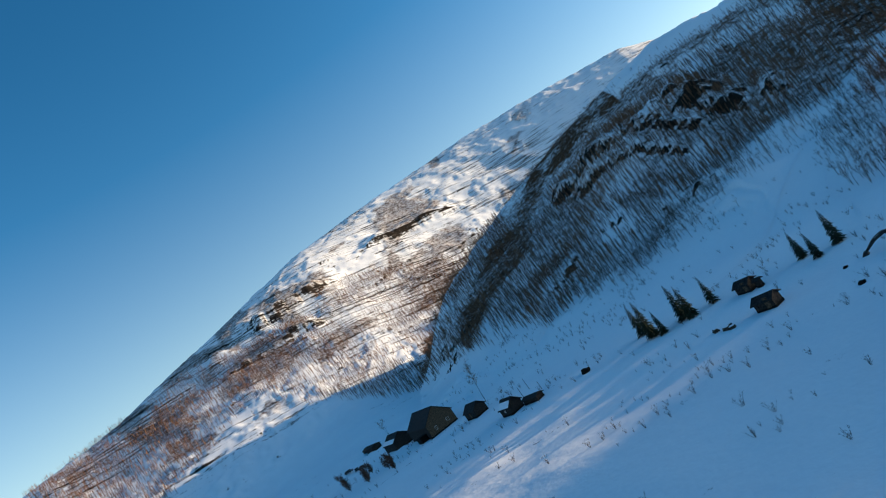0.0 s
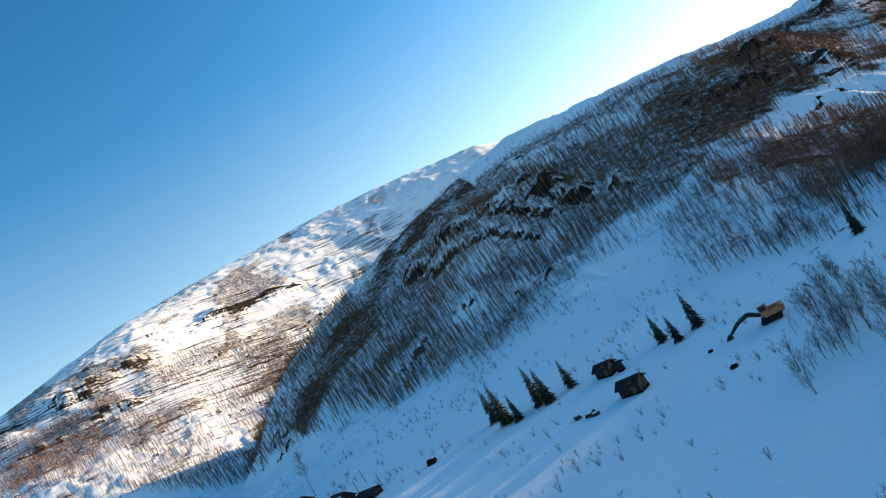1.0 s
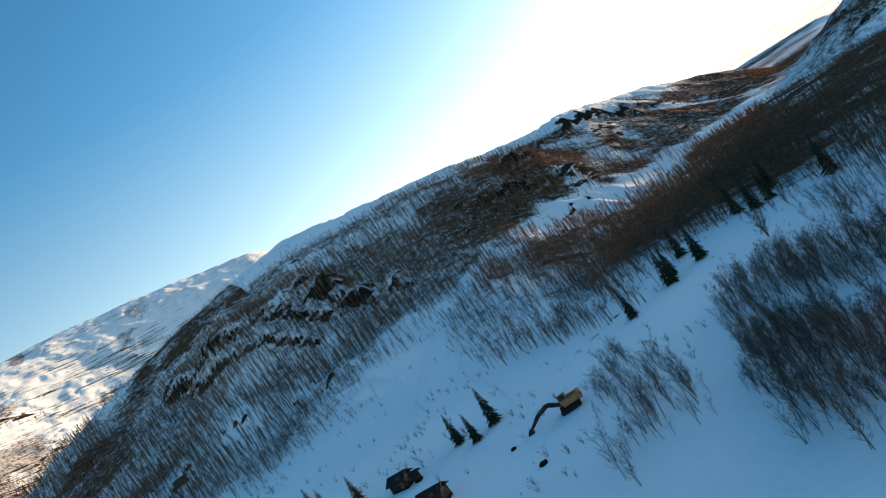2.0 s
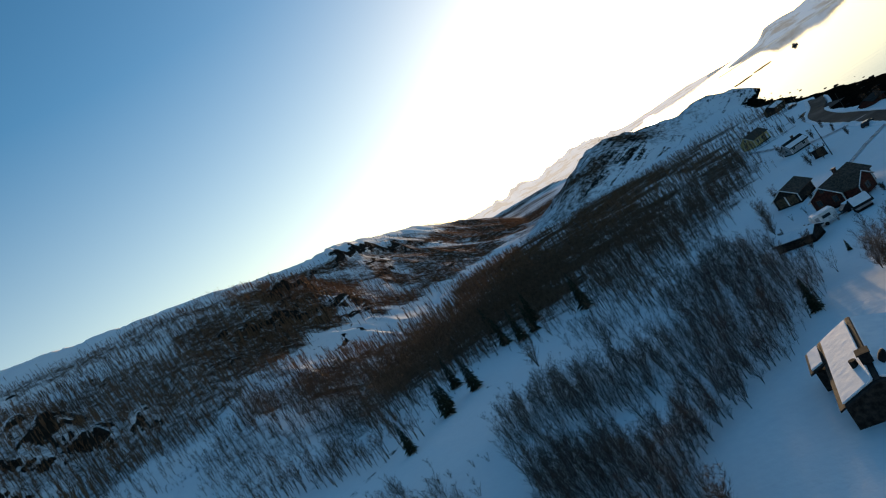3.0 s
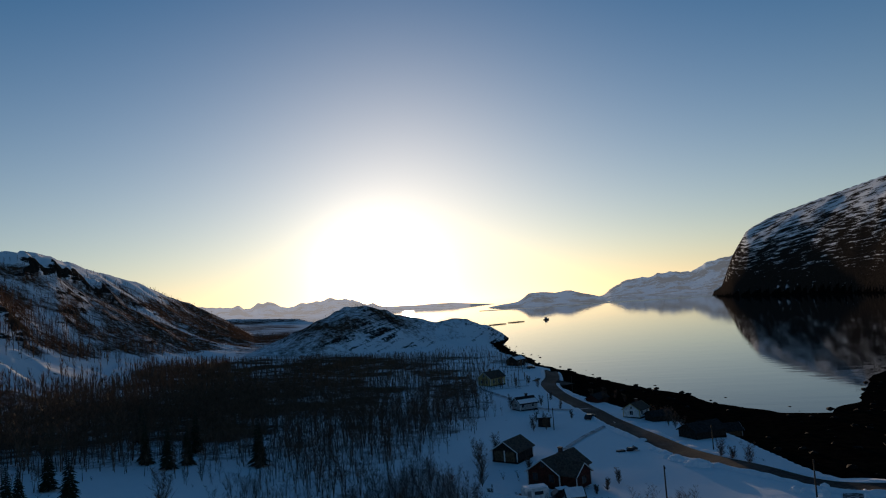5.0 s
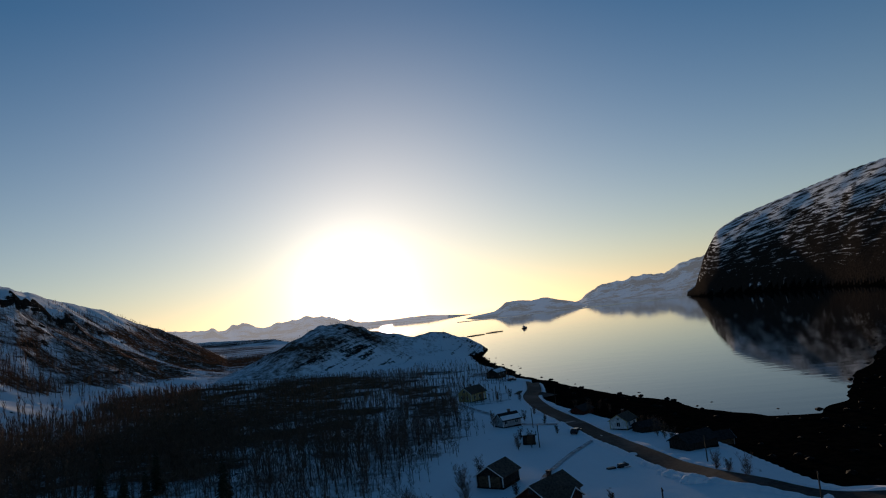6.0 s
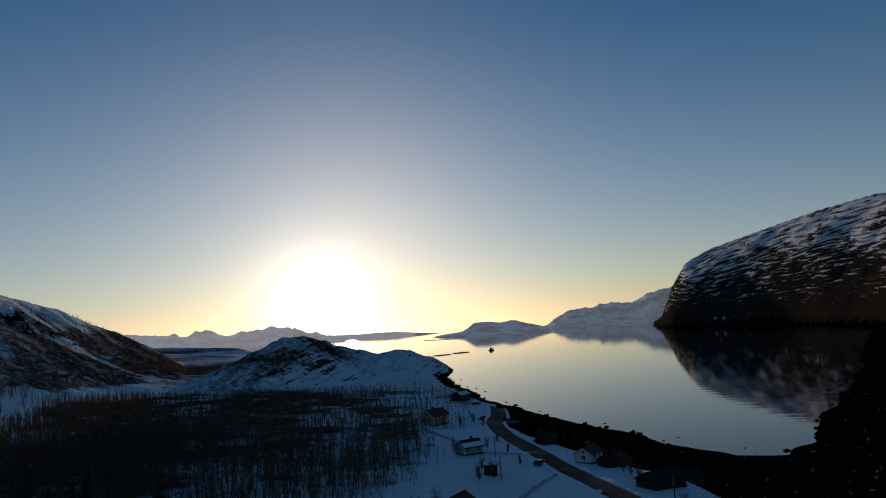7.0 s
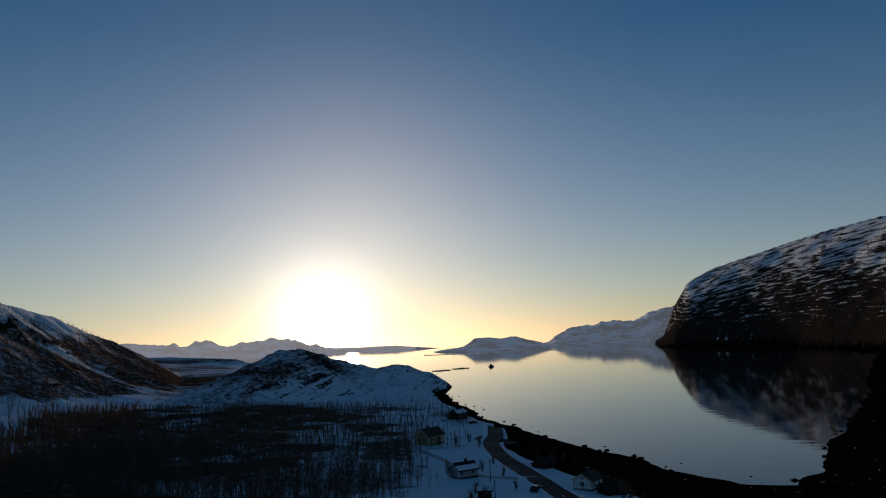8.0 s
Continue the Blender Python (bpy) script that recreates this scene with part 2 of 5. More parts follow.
def land_material():
    """Wind-packed snow; bare rock where the mask says so; wrack and dark stones on the shore."""
    m, n, l, p = nodes_of("winter_land")
    geo = n.new("ShaderNodeNewGeometry")
    att = n.new("ShaderNodeAttribute")
    att.attribute_name = "rock"
    shore = n.new("ShaderNodeAttribute")
    shore.attribute_name = "wrack"
    heath = n.new("ShaderNodeAttribute")
    heath.attribute_name = "heath"

    def nz(size, detail=5, rough=0.55):
        t = n.new("ShaderNodeTexNoise")
        t.inputs["Scale"].default_value, t.inputs["Detail"].default_value, t.inputs["Roughness"].default_value = 1.0 / size, detail, rough
        l.new(geo.outputs["Position"], t.inputs["Vector"])
        return t.outputs["Fac"]

    def ramp(fac, a, b, ca, cb):
        r = n.new("ShaderNodeValToRGB")
        r.color_ramp.elements[0].position, r.color_ramp.elements[1].position = a, b
        r.color_ramp.elements[0].color, r.color_ramp.elements[1].color = (*ca, 1), (*cb, 1)
        l.new(fac, r.inputs["Fac"])
        return r.outputs["Color"]

    def math_node(op, a, b):
        t = n.new("ShaderNodeMath")
        t.operation = op
        for i, v in enumerate((a, b)):
            if isinstance(v, (int, float)):
                t.inputs[i].default_value = v
            else:
                l.new(v, t.inputs[i])
        return t.outputs[0]

    def mix(fac, a, b):
        t = n.new("ShaderNodeMixRGB")
        l.new(fac, t.inputs["Fac"])
        l.new(a, t.inputs["Color1"])
        l.new(b, t.inputs["Color2"])
        return t.outputs["Color"]

    fine, medium, large = nz(0.9), nz(6.0), nz(45.0)
    snow = mix(medium, ramp(fine, 0.3, 0.7, (0.84, 0.86, 0.88), (0.93, 0.93, 0.93)), ramp(large, 0.35, 0.65, (0.82, 0.84, 0.87), (0.94, 0.94, 0.94)))
    stone = ramp(nz(3.5, 8, 0.7), 0.3, 0.7, (0.008, 0.0068, 0.006), (0.050, 0.040, 0.033))
    wrack = ramp(nz(2.2, 8, 0.7), 0.35, 0.72, (0.003, 0.0026, 0.0022), (0.014, 0.011, 0.008))
    brush = ramp(nz(1.6, 8, 0.7), 0.3, 0.75, (0.057, 0.028, 0.0165), (0.160, 0.078, 0.044))
    mp = n.new("ShaderNodeMapping")
    mp.vector_type = "TEXTURE"
    mp.inputs["Scale"].default_value, mp.inputs["Rotation"].default_value = (60, 60, 3.4), (0.06, radians(-20), 0)
    l.new(geo.outputs["Position"], mp.inputs["Vector"])
    strata = n.new("ShaderNodeTexNoise")
    strata.inputs["Scale"].default_value, strata.inputs["Detail"].default_value, strata.inputs["Roughness"].default_value = 1.0, 7, 0.65
    l.new(mp.outputs["Vector"], strata.inputs["Vector"])
    layered = math_node("MULTIPLY", math_node("SUBTRACT", strata.outputs["Fac"], 0.5), 2.6)
    # the masks are broken up by noise, so that snow lies in the cracks
    rockfac = ramp(math_node("ADD", math_node("ADD", att.outputs["Fac"], layered), math_node("MULTIPLY", math_node("SUBTRACT", nz(3.0, 8, 0.8), 0.5), 1.6)), 0.5, 0.62, (0, 0, 0), (1, 1, 1))
    heathfac = ramp(math_node("ADD", heath.outputs["Fac"], math_node("MULTIPLY", math_node("SUBTRACT", nz(4.0, 8, 0.75), 0.5), 1.3)), 0.46, 0.78, (0, 0, 0), (1, 1, 1))
    wrackfac = ramp(math_node("ADD", shore.outputs["Fac"], math_node("MULTIPLY", math_node("SUBTRACT", nz(3.0, 6, 0.65), 0.5), 0.7)), 0.46, 0.54, (0, 0, 0), (1, 1, 1))
    col = mix(wrackfac, mix(rockfac, mix(heathfac, snow, brush), stone), wrack)
    l.new(col, p.inputs["Base Color"])
    p.inputs["Roughness"].default_value, p.inputs["Specular IOR Level"].default_value = 1.0, 0.0
    b = n.new("ShaderNodeBump")
    b.inputs["Strength"].default_value, b.inputs["Distance"].default_value = 0.4, 0.6
    l.new(math_node("ADD", math_node("MULTIPLY", fine, 0.2), math_node("MULTIPLY", nz(9.0, 6, 0.55), 1.2)), b.inputs["Height"])
    l.new(b.outputs["Normal"], p.inputs["Normal"])
    return m


def water_material(name="fjord_water", gloss=0.03, strength=0.035):
    m, n, l, p = nodes_of(name)
    p.inputs["Base Color"].default_value = (0.004, 0.010, 0.014, 1)
    p.inputs["Roughness"].default_value, p.inputs["IOR"].default_value = gloss, 1.33
    geo = n.new("ShaderNodeNewGeometry")
    mp = n.new("ShaderNodeMapping")
    mp.inputs["Scale"].default_value = (0.03, 0.12, 1)
    l.new(geo.outputs["Position"], mp.inputs["Vector"])
    t = n.new("ShaderNodeTexNoise")
    t.inputs["Scale"].default_value, t.inputs["Detail"].default_value = 1.0, 4
    l.new(mp.outputs["Vector"], t.inputs["Vector"])
    b = n.new("ShaderNodeBump")
    b.inputs["Strength"].default_value, b.inputs["Distance"].default_value = strength, 1.0
    l.new(t.outputs["Fac"], b.inputs["Height"])
    l.new(b.outputs["Normal"], p.inputs["Normal"])
    return m


def haze_glow_material(name, snow, rock, glow, strength):
    """Far snow and rock; an even emission of the surface imitates bright haze."""
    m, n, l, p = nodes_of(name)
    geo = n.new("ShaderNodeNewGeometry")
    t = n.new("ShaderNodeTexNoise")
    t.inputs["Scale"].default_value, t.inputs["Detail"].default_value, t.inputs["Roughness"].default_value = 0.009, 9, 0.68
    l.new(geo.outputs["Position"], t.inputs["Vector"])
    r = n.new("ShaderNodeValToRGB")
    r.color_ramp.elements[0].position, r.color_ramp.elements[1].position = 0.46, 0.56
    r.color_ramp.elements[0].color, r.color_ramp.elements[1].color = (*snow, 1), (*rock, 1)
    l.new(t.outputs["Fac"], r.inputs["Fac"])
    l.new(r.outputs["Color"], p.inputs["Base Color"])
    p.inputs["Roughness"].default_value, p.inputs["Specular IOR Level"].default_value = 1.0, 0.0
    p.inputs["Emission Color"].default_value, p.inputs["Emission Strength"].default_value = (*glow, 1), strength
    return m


LAND, WATER = land_material(), water_material()
# the emission stands in for haze: warm to the west, bluish to the north
HAZE_WARM = haze_glow_material("haze_glow_peaks", (0.85, 0.86, 0.88), (0.30, 0.28, 0.27), (0.97, 0.94, 0.91), 0.38)
HAZE_COOL = haze_glow_material("haze_glow_shore", (0.85, 0.87, 0.90), (0.16, 0.16, 0.17), (0.82, 0.92, 1.0), 0.17)
BARK = noise_mat("birch_twigs", (0.072, 0.042, 0.028), (0.21, 0.125, 0.082), size=1.2, rough=0.85, bump=0)

PLANK_DARK = noise_mat("tarred_planks", (0.012, 0.010, 0.009), (0.05, 0.04, 0.033), size=0.35, rough=0.8, bump=0.4)
PLANK_RED = noise_mat("red_planks", (0.045, 0.012, 0.009), (0.11, 0.03, 0.022), size=0.4, rough=0.75, bump=0.4)
PLANK_BROWN = noise_mat("brown_planks", (0.05, 0.03, 0.018), (0.16, 0.10, 0.06), size=0.4, rough=0.8, bump=0.4)
PAINT_WHITE = noise_mat("white_paint", (0.55, 0.55, 0.54), (0.8, 0.8, 0.78), size=0.6, rough=0.5, bump=0.15)
PAINT_YELLOW = noise_mat("ochre_paint", (0.42, 0.30, 0.12), (0.62, 0.47, 0.22), size=0.6, rough=0.6, bump=0.15)
PAINT_GREY = noise_mat("grey_paint", (0.25, 0.25, 0.25), (0.4, 0.4, 0.4), size=0.6, rough=0.6, bump=0.15)
ROOFING = noise_mat("roofing_felt", (0.012, 0.011, 0.011), (0.04, 0.036, 0.034), size=0.5, rough=0.8, bump=0.3, second=(0.03, 0.025, 0.022), second_size=3)
TILES = noise_mat("roof_tiles", (0.05, 0.034, 0.026), (0.13, 0.088, 0.065), size=0.4, rough=0.75, bump=0.5)
SNOW = noise_mat("lying_snow", (0.82, 0.84, 0.87), (0.92, 0.92, 0.93), size=0.8, rough=0.8, bump=0.4)
ASPHALT = noise_mat("wet_asphalt", (0.022, 0.020, 0.019), (0.055, 0.050, 0.046), size=0.7, rough=0.9, bump=0.25, second=(0.085, 0.082, 0.08), second_size=9)
TRACK = noise_mat("driven_snow", (0.30, 0.31, 0.33), (0.66, 0.68, 0.71), size=0.9, rough=0.8, bump=0.6, second=(0.16, 0.15, 0.14), second_size=4)
STEEL = noise_mat("dark_steel", (0.015, 0.015, 0.016), (0.06, 0.06, 0.06), size=0.4, rough=0.5, bump=0.1, metal=0.6)
RUBBER = noise_mat("rubber", (0.010, 0.010, 0.010), (0.025, 0.025, 0.025), size=0.3, rough=0.85, bump=0.2)
ORANGE = noise_mat("weathered_orange_paint", (0.40, 0.125, 0.05), (0.60, 0.235, 0.105), size=0.6, rough=0.5, bump=0.1, second=(0.12, 0.07, 0.04), second_size=1.4)
RUST = noise_mat("rust", (0.08, 0.028, 0.012), (0.22, 0.09, 0.035), size=0.4, rough=0.9, bump=0.4)
GLASS = noise_mat("dark_window_glass", (0.01, 0.012, 0.014), (0.03, 0.033, 0.036), size=1.0, rough=0.06, bump=0)
BRICK = noise_mat("chimney_brick", (0.05, 0.03, 0.025), (0.16, 0.09, 0.07), size=0.25, rough=0.85, bump=0.5)
STONE = noise_mat("shore_stone", (0.003, 0.0027, 0.0024), (0.012, 0.010, 0.008), size=0.8, rough=0.9, bump=0.6)
CAR_BLUE = noise_mat("blue_car_paint", (0.02, 0.03, 0.06), (0.04, 0.06, 0.11), size=1.5, rough=0.3, bump=0)
CAR_DARK = noise_mat("black_car_paint", (0.01, 0.01, 0.011), (0.025, 0.025, 0.027), size=1.5, rough=0.3, bump=0)
CAR_SILVER = noise_mat("silver_car_paint", (0.3, 0.31, 0.32), (0.45, 0.46, 0.47), size=1.5, rough=0.3, bump=0, metal=0.4)
POLEWOOD = noise_mat("creosoted_wood", (0.03, 0.022, 0.016), (0.09, 0.068, 0.05), size=0.4, rough=0.85, bump=0.4)

# ---- ground, water ----
def mesh_from(name, verts, faces, mats, smooth_faces=False):
    """A mesh from numpy arrays of corners and of faces with equally many corners."""
    me = bpy.data.meshes.new(name)
    verts, faces = np.asarray(verts, np.float32), np.asarray(faces, np.int32)
    k = faces.shape[1]
    me.vertices.add(len(verts))
    me.vertices.foreach_set("co", verts.ravel())
    me.loops.add(faces.size)
    me.loops.foreach_set("vertex_index", faces.ravel())
    me.polygons.add(len(faces))
    me.polygons.foreach_set("loop_start", np.arange(0, faces.size, k, dtype=np.int32))
    me.polygons.foreach_set("use_smooth", np.full(len(faces), smooth_faces))
    me.update(calc_edges=True)
    for mt in mats:
        me.materials.append(mt)
    return me


def inside(x, y, ring):
    """Metres inside a ring of corners (negative outside)."""
    best, odd = np.full(np.shape(x), 1e12), np.zeros(np.shape(x), bool)
    for (ax, ay), (bx, by) in zip(ring, ring[1:] + ring[:1]):
        dx, dy = bx - ax, by - ay
        t = np.clip(((x - ax) * dx + (y - ay) * dy) / (dx * dx + dy * dy), 0, 1)
        best = np.minimum(best, (x - ax - t * dx) ** 2 + (y - ay - t * dy) ** 2)
        if dy:
            odd ^= ((ay > y) != (by > y)) & (x < ax + (y - ay) * dx / dy)
    return np.sqrt(best) * np.where(odd, 1, -1)


THICKET = ((-59, 50), (-58, 38), (-41, 20), (-30, 9), (-22, -1), (-16, -1), (-15, 6), (-17, 18), (-12, 30), (-9, 37), (-9, 47), (-14, 65),
           (-22, 80), (-33, 98), (-42, 105), (-41, 75), (-30, 58), (-43, 51), (-54, 55))
WOOD = ((-141, 69), (-105, 52), (-92, 47), (-95, 62), (-100, 80), (-92, 95), (-63, 90), (-50, 74), (-38, 80), (-42, 117), (-34, 146), (-41, 199), (-53, 239), (-80, 317),
        (-95, 385), (-190, 375), (-225, 335), (-238, 290), (-213, 230), (-203, 165), (-200, 128), (-212, 108), (-200, 84), (-170, 66))
SCRUB = ((-72, 25), (-58, 22), (-40, 8), (-31, 0), (-36, -8), (-52, 3))
SCRUB_TWO = ((-188, 66), (-150, 44), (-122, 38), (-96, 44), (-105, 58), (-141, 70), (-196, 104), (-212, 96))
CAPE_SCRUB = ((-110, 430), (-75, 405), (-42, 322), (-38, 278), (-48, 268), (-62, 238), (-92, 362))
LANE_SCRUB = ((-62, 236), (-50, 222), (-36, 180), (-30, 140), (-36, 130), (-46, 150), (-60, 190))
GARDEN = ((-5, 60), (3, 53), (9, 62), (9, 76), (3, 74), (-2, 66))
# where the wood begins on the western slope: bearing, distance
TREE_LINE = ((-135, 520), (-121, 620), (-117, 535), (-114, 480), (-112, 420), (-109, 355), (-107, 285), (-103, 229), (-97, 210), (-92, 183), (-86, 180), (-80, 190),
             (-76, 206), (-71, 212), (-66, 224), (-60, 236), (-55, 282), (-50, 298), (-44, 345), (-36, 420), (-30, 560))


GULLY_AZ, GULLY_UP = (-107, -105.7, -101.7, -98.7, -96, -92.2, -89.4, -86.9, -82.2), (-1.2, -0.4, 1.6, 2.4, 3.4, 5.0, 6.6, 7.2, 8.6)


def woods(x, y, z=None):
    """How thickly birch scrub covers the ground, 0 to 1."""
    r, az = np.hypot(x, y), np.degrees(np.arctan2(x, y))
    patch, small = fbm(x, y, 70, 4, 141), fbm(x, y, 14, 3, 143)
    d = 0.95 * smooth(-2, 3, inside(x, y, THICKET) + 5 * small) * smooth(-0.75, -0.2, small)
    d = np.maximum(d, smooth(-8, 9, inside(x, y, WOOD) + 12 * small) * (0.62 + 0.38 * smooth(-0.5, 0.0, small + 0.5 * patch)))
    d = np.maximum(d, 0.5 * smooth(-2, 3, inside(x, y, SCRUB) + 4 * small) * smooth(-0.35, 0.1, small))
    d = np.maximum(d, 0.85 * smooth(-3, 5, inside(x, y, SCRUB_TWO) + 11 * small) * smooth(-0.75, -0.25, small))
    d = np.maximum(d, 0.8 * smooth(-1, 2, inside(x, y, GARDEN) + 3 * small) * smooth(-0.4, 0.2, small))
    z = height(x, y) if z is None else z
    up = np.degrees(np.arctan2(z - 40, r))
    top = np.interp(az, (-130, -118, -112, -105, -98, -93, -88, -80, -72, -60, -50, -40, -32), (8.2, 9.0, 9.2, 9.4, 9.4, 9.0, 9.0, 9.8, 9.8, 7.4, 5.2, 2.6, 0))
    slope = smooth(-14, 22, r - prof(az, TREE_LINE) + 26 * small) * smooth(0.4, -0.8, up - top + 1.8 * patch) * ((r < prof(az, WEST_R1) + 20) | (az < -88)) * (r < 900) * (az < -27) * (az > -136)
    strip = np.abs(az + 104.5 + 0.014 * (r - 330) + 2.2 * patch)
    slope = slope * (0.55 + 0.45 * smooth(-0.45, 0.05, patch + 0.5 * small)) * (0.25 + 0.75 * smooth(0.6, 2.4, strip))
    # the dark wooded gully under the snowy shoulder
    gully = smooth(1.9, 0.7, np.abs(up - np.interp(az, GULLY_AZ, GULLY_UP) - 0.3 + 0.8 * patch)) * (az > -107) * (az < -80) * (r > 230) * (r < 620)
    slope = np.maximum(slope, gully)
    d = np.maximum(d, slope)
    hill = smooth(5, 9, z) * smooth(-0.15, 0.15, patch + 0.5 * small) * (az > -34) * (az < -10) * (r > 440) * (r < 660) * 0.6
    d = np.maximum(d, hill)
    spit = 0.7 * smooth(0.0, 0.3, small + 0.2) * (az > -16) * (az < -8) * (r > 235) * (r < 480) * smooth(14, 24, shore_distance(x, y))
    for ring, full in ((CAPE_SCRUB, 0.8), (LANE_SCRUB, 0.55)):
        d = np.maximum(d, full * smooth(-3, 6, inside(x, y, ring) + 6 * small) * smooth(-0.5, 0.1, small))
    for hx, hy in ((-49, 245), (-28.5, 186), (-51, 325), (-20.5, 112.5), (-18.9, 155), (-10.2, 96.5)):
        d = d * smooth(6, 9, np.hypot(x - hx, y - hy))
    return np.clip(np.maximum(d, spit), 0, 1)


def build_ground():
    rings = np.concatenate([np.linspace(0.5, 60, 36), np.linspace(61.8, 320, 125), 320 * (900 / 320) ** (np.arange(1, 131) / 130),
                            900 * (1600 / 900) ** (np.arange(1, 116) / 115), 1600 * 1.5 ** (np.arange(1, 26) / 25), 2400 * (4950 / 2400) ** (np.arange(1, 31) / 30)])
    th = np.radians(np.concatenate([np.linspace(-138, 24, 820, endpoint=False), np.linspace(24, 222, 90, endpoint=False)]))
    n_az = len(th)
    rr, tt = np.meshgrid(rings, th, indexing="ij")
    x, y = (rr * np.sin(tt)).ravel(), (rr * np.cos(tt)).ravel()
    z = height(x, y)
    verts = np.stack([x, y, z], 1)
    i, j = np.meshgrid(np.arange(len(rings) - 1), np.arange(n_az), indexing="ij")
    a, b = i * n_az + j, i * n_az + (j + 1) % n_az
    faces = np.stack([a, a + n_az, b + n_az, b], -1).reshape(-1, 4)
    me = mesh_from("ground", verts, faces, [LAND], True)
    # steepness and place give the bare rock; the shore its wrack; scrub its dark floor
    e = 2.0
    far = np.hypot(x, y) > 1000
    ee = np.where(far, 9.0, e)
    slope = np.hypot(height(x + ee, y) - z, height(x, y + ee) - z) / ee
    az = np.degrees(np.arctan2(x, y))
    r = np.hypot(x, y)
    rock = 0.85 * smooth(0.7, 1.5, slope)
    onhill = (az > -33) & (az < -9) & (r > 390) & (r < 760)
    rock = np.where(onhill, np.maximum(smooth(0.28, 0.75, slope) * 0.45, 0.10), rock)
    ledges = (az < -27) & (az > -114) & (r > prof(az, TREE_LINE)) & (r < prof(az, WEST_R1) * 1.12)
    rock = np.where(ledges, np.maximum(rock, 0.02 + 0.30 * fbm(x, y, 45, 4, 23)), rock)
    high = (az < -60) & (r > 520) & (r < 1700)
    rock = np.where(high, np.maximum(rock, 0.33 + 0.30 * fbm(x, y, 130, 4, 19)), rock)
    eastside = (az > 7) & (r > 400) & (z > 1)
    foot = prof(az, EAST_FOOT)
    lift = z / (40 + foot * 1.3 * np.tan(np.radians(np.clip(prof(az, EAST_CREST), 1, 20))))
    bands = fbm(az * 2, lift * 20, 10, 4, 17)
    eastrock = np.maximum(0.98 - 0.50 * smooth(0.1, 1.0, lift + 0.12 * bands), 0.80 * smooth(11.5, 9.5, az))
    eastrock = np.maximum(eastrock, 2.4 * smooth(58, 18, z + 14 * fbm(x, y, 60, 3, 29)))
    rock = np.where(eastside, eastrock, rock)
    rock = np.where((r > 1800) & ((az < 7.6) | (r > 3000)), np.where(r < 3300, 0.52, 0.36) + 0.30 * fbm(x, y, 160, 4, 27) + smooth(0.3, 0.9, slope) * 0.25, rock)
    wrack = np.where((z < 2.0) & (r < 2600), 1.0, 0.0)
    woods_here = woods(x, y, z)
    heath = woods_here * np.interp(r, (40, 130, 260, 500), (0.28, 0.42, 0.60, 0.68)) * np.interp(az, (-112, -102, -96, -72, -58), (0.62, 0.68, 0.9, 1.0, 1.28))
    heath = np.maximum(heath, woods_here * (0.80 + 0.3 * fbm(x, y, 16, 3, 151)) * smooth(10, 34, inside(x, y, WOOD)))
    up = np.degrees(np.arctan2(z - 40, r))
    gully = smooth(2.2, 0.3, np.abs(up - np.interp(az, GULLY_AZ, GULLY_UP) - 0.3 + 1.1 * fbm(x, y, 50, 4, 155)) * np.interp(az, (-95, -86), (1.0, 0.7))) * (az > -107) * (az < -80) * (r > 230) * (r < 620)
    heath = np.maximum(heath, (0.74 + 0.25 * fbm(x, y, 18, 3, 157)) * gully)
    heath = np.where(onhill, np.maximum(heath, 0.45 + 0.30 * smooth(14, 28, z) + 0.4 * fbm(x, y, 40, 4, 149)) * smooth(3, 8, z), heath)
    brushy = smooth(-0.5, 0.3, fbm(x, y, 120, 5, 145)) * smooth(0.6, -1.4, np.degrees(np.arctan2(z - 40, r)) - prof(az, DOME_CREST) + 1.5 * fbm(x, y, 60, 3, 147))
    band = fbm(az * 3, np.degrees(np.arctan2(z - 40, r)) * 6, 10, 4, 25)
    brushy = np.maximum(brushy * smooth(-0.35, 0.1, band), smooth(0.02, 0.28, band)) * np.where(r > 800, smooth(-79, -86, az), 1)
    heath = np.where(high & (az > -134), np.maximum(heath, np.maximum(0.66 * brushy, 0.36) * smooth(500, 600, r)), heath)
    # brown heath on the flat land behind the hill
    behind = smooth(-39, -36, az) * smooth(-25, -28, az) * smooth(420, 480, r) * smooth(2600, 2200, r)
    heath = np.maximum(heath, behind * (0.62 + 0.4 * fbm(x, y, 60, 4, 159)))
    heath = np.minimum(heath, 0.70 + 0.12 * smooth(20, 40, inside(x, y, WOOD)) + 0.08 * smooth(-66, -56, az) + 0.25 * onhill + 0.12 * gully + 0.14 * fbm(x, y, 30, 3, 153))
    for name, val in (("rock", rock), ("wrack", wrack), ("heath", heath)):
        at = me.attributes.new(name, "FLOAT", "POINT")
        at.data.foreach_set("value", val.astype(np.float32))
    return tagged(new("ground", me), "snow-covered valley floor and rocky mountainsides round a fjord", "ground", kind="structure")


ground = build_ground()


def build_backdrop(name, az0, az1, n, material, label):
    rr, tt = np.meshgrid(np.linspace(2300, 4940, 100), np.radians(np.linspace(az0, az1, n)), indexing="ij")
    x, y = (rr * np.sin(tt)).ravel(), (rr * np.cos(tt)).ravel()
    z = far_height(x, y)
    i, j = np.meshgrid(np.arange(99), np.arange(n - 1), indexing="ij")
    a = (i * n + j).ravel()
    me = mesh_from(name, np.stack([x, y, z], 1), np.stack([a, a + n, a + n + 1, a + 1], -1), [material], True)
    return tagged(new(name, me), label, "mountains", kind="structure")


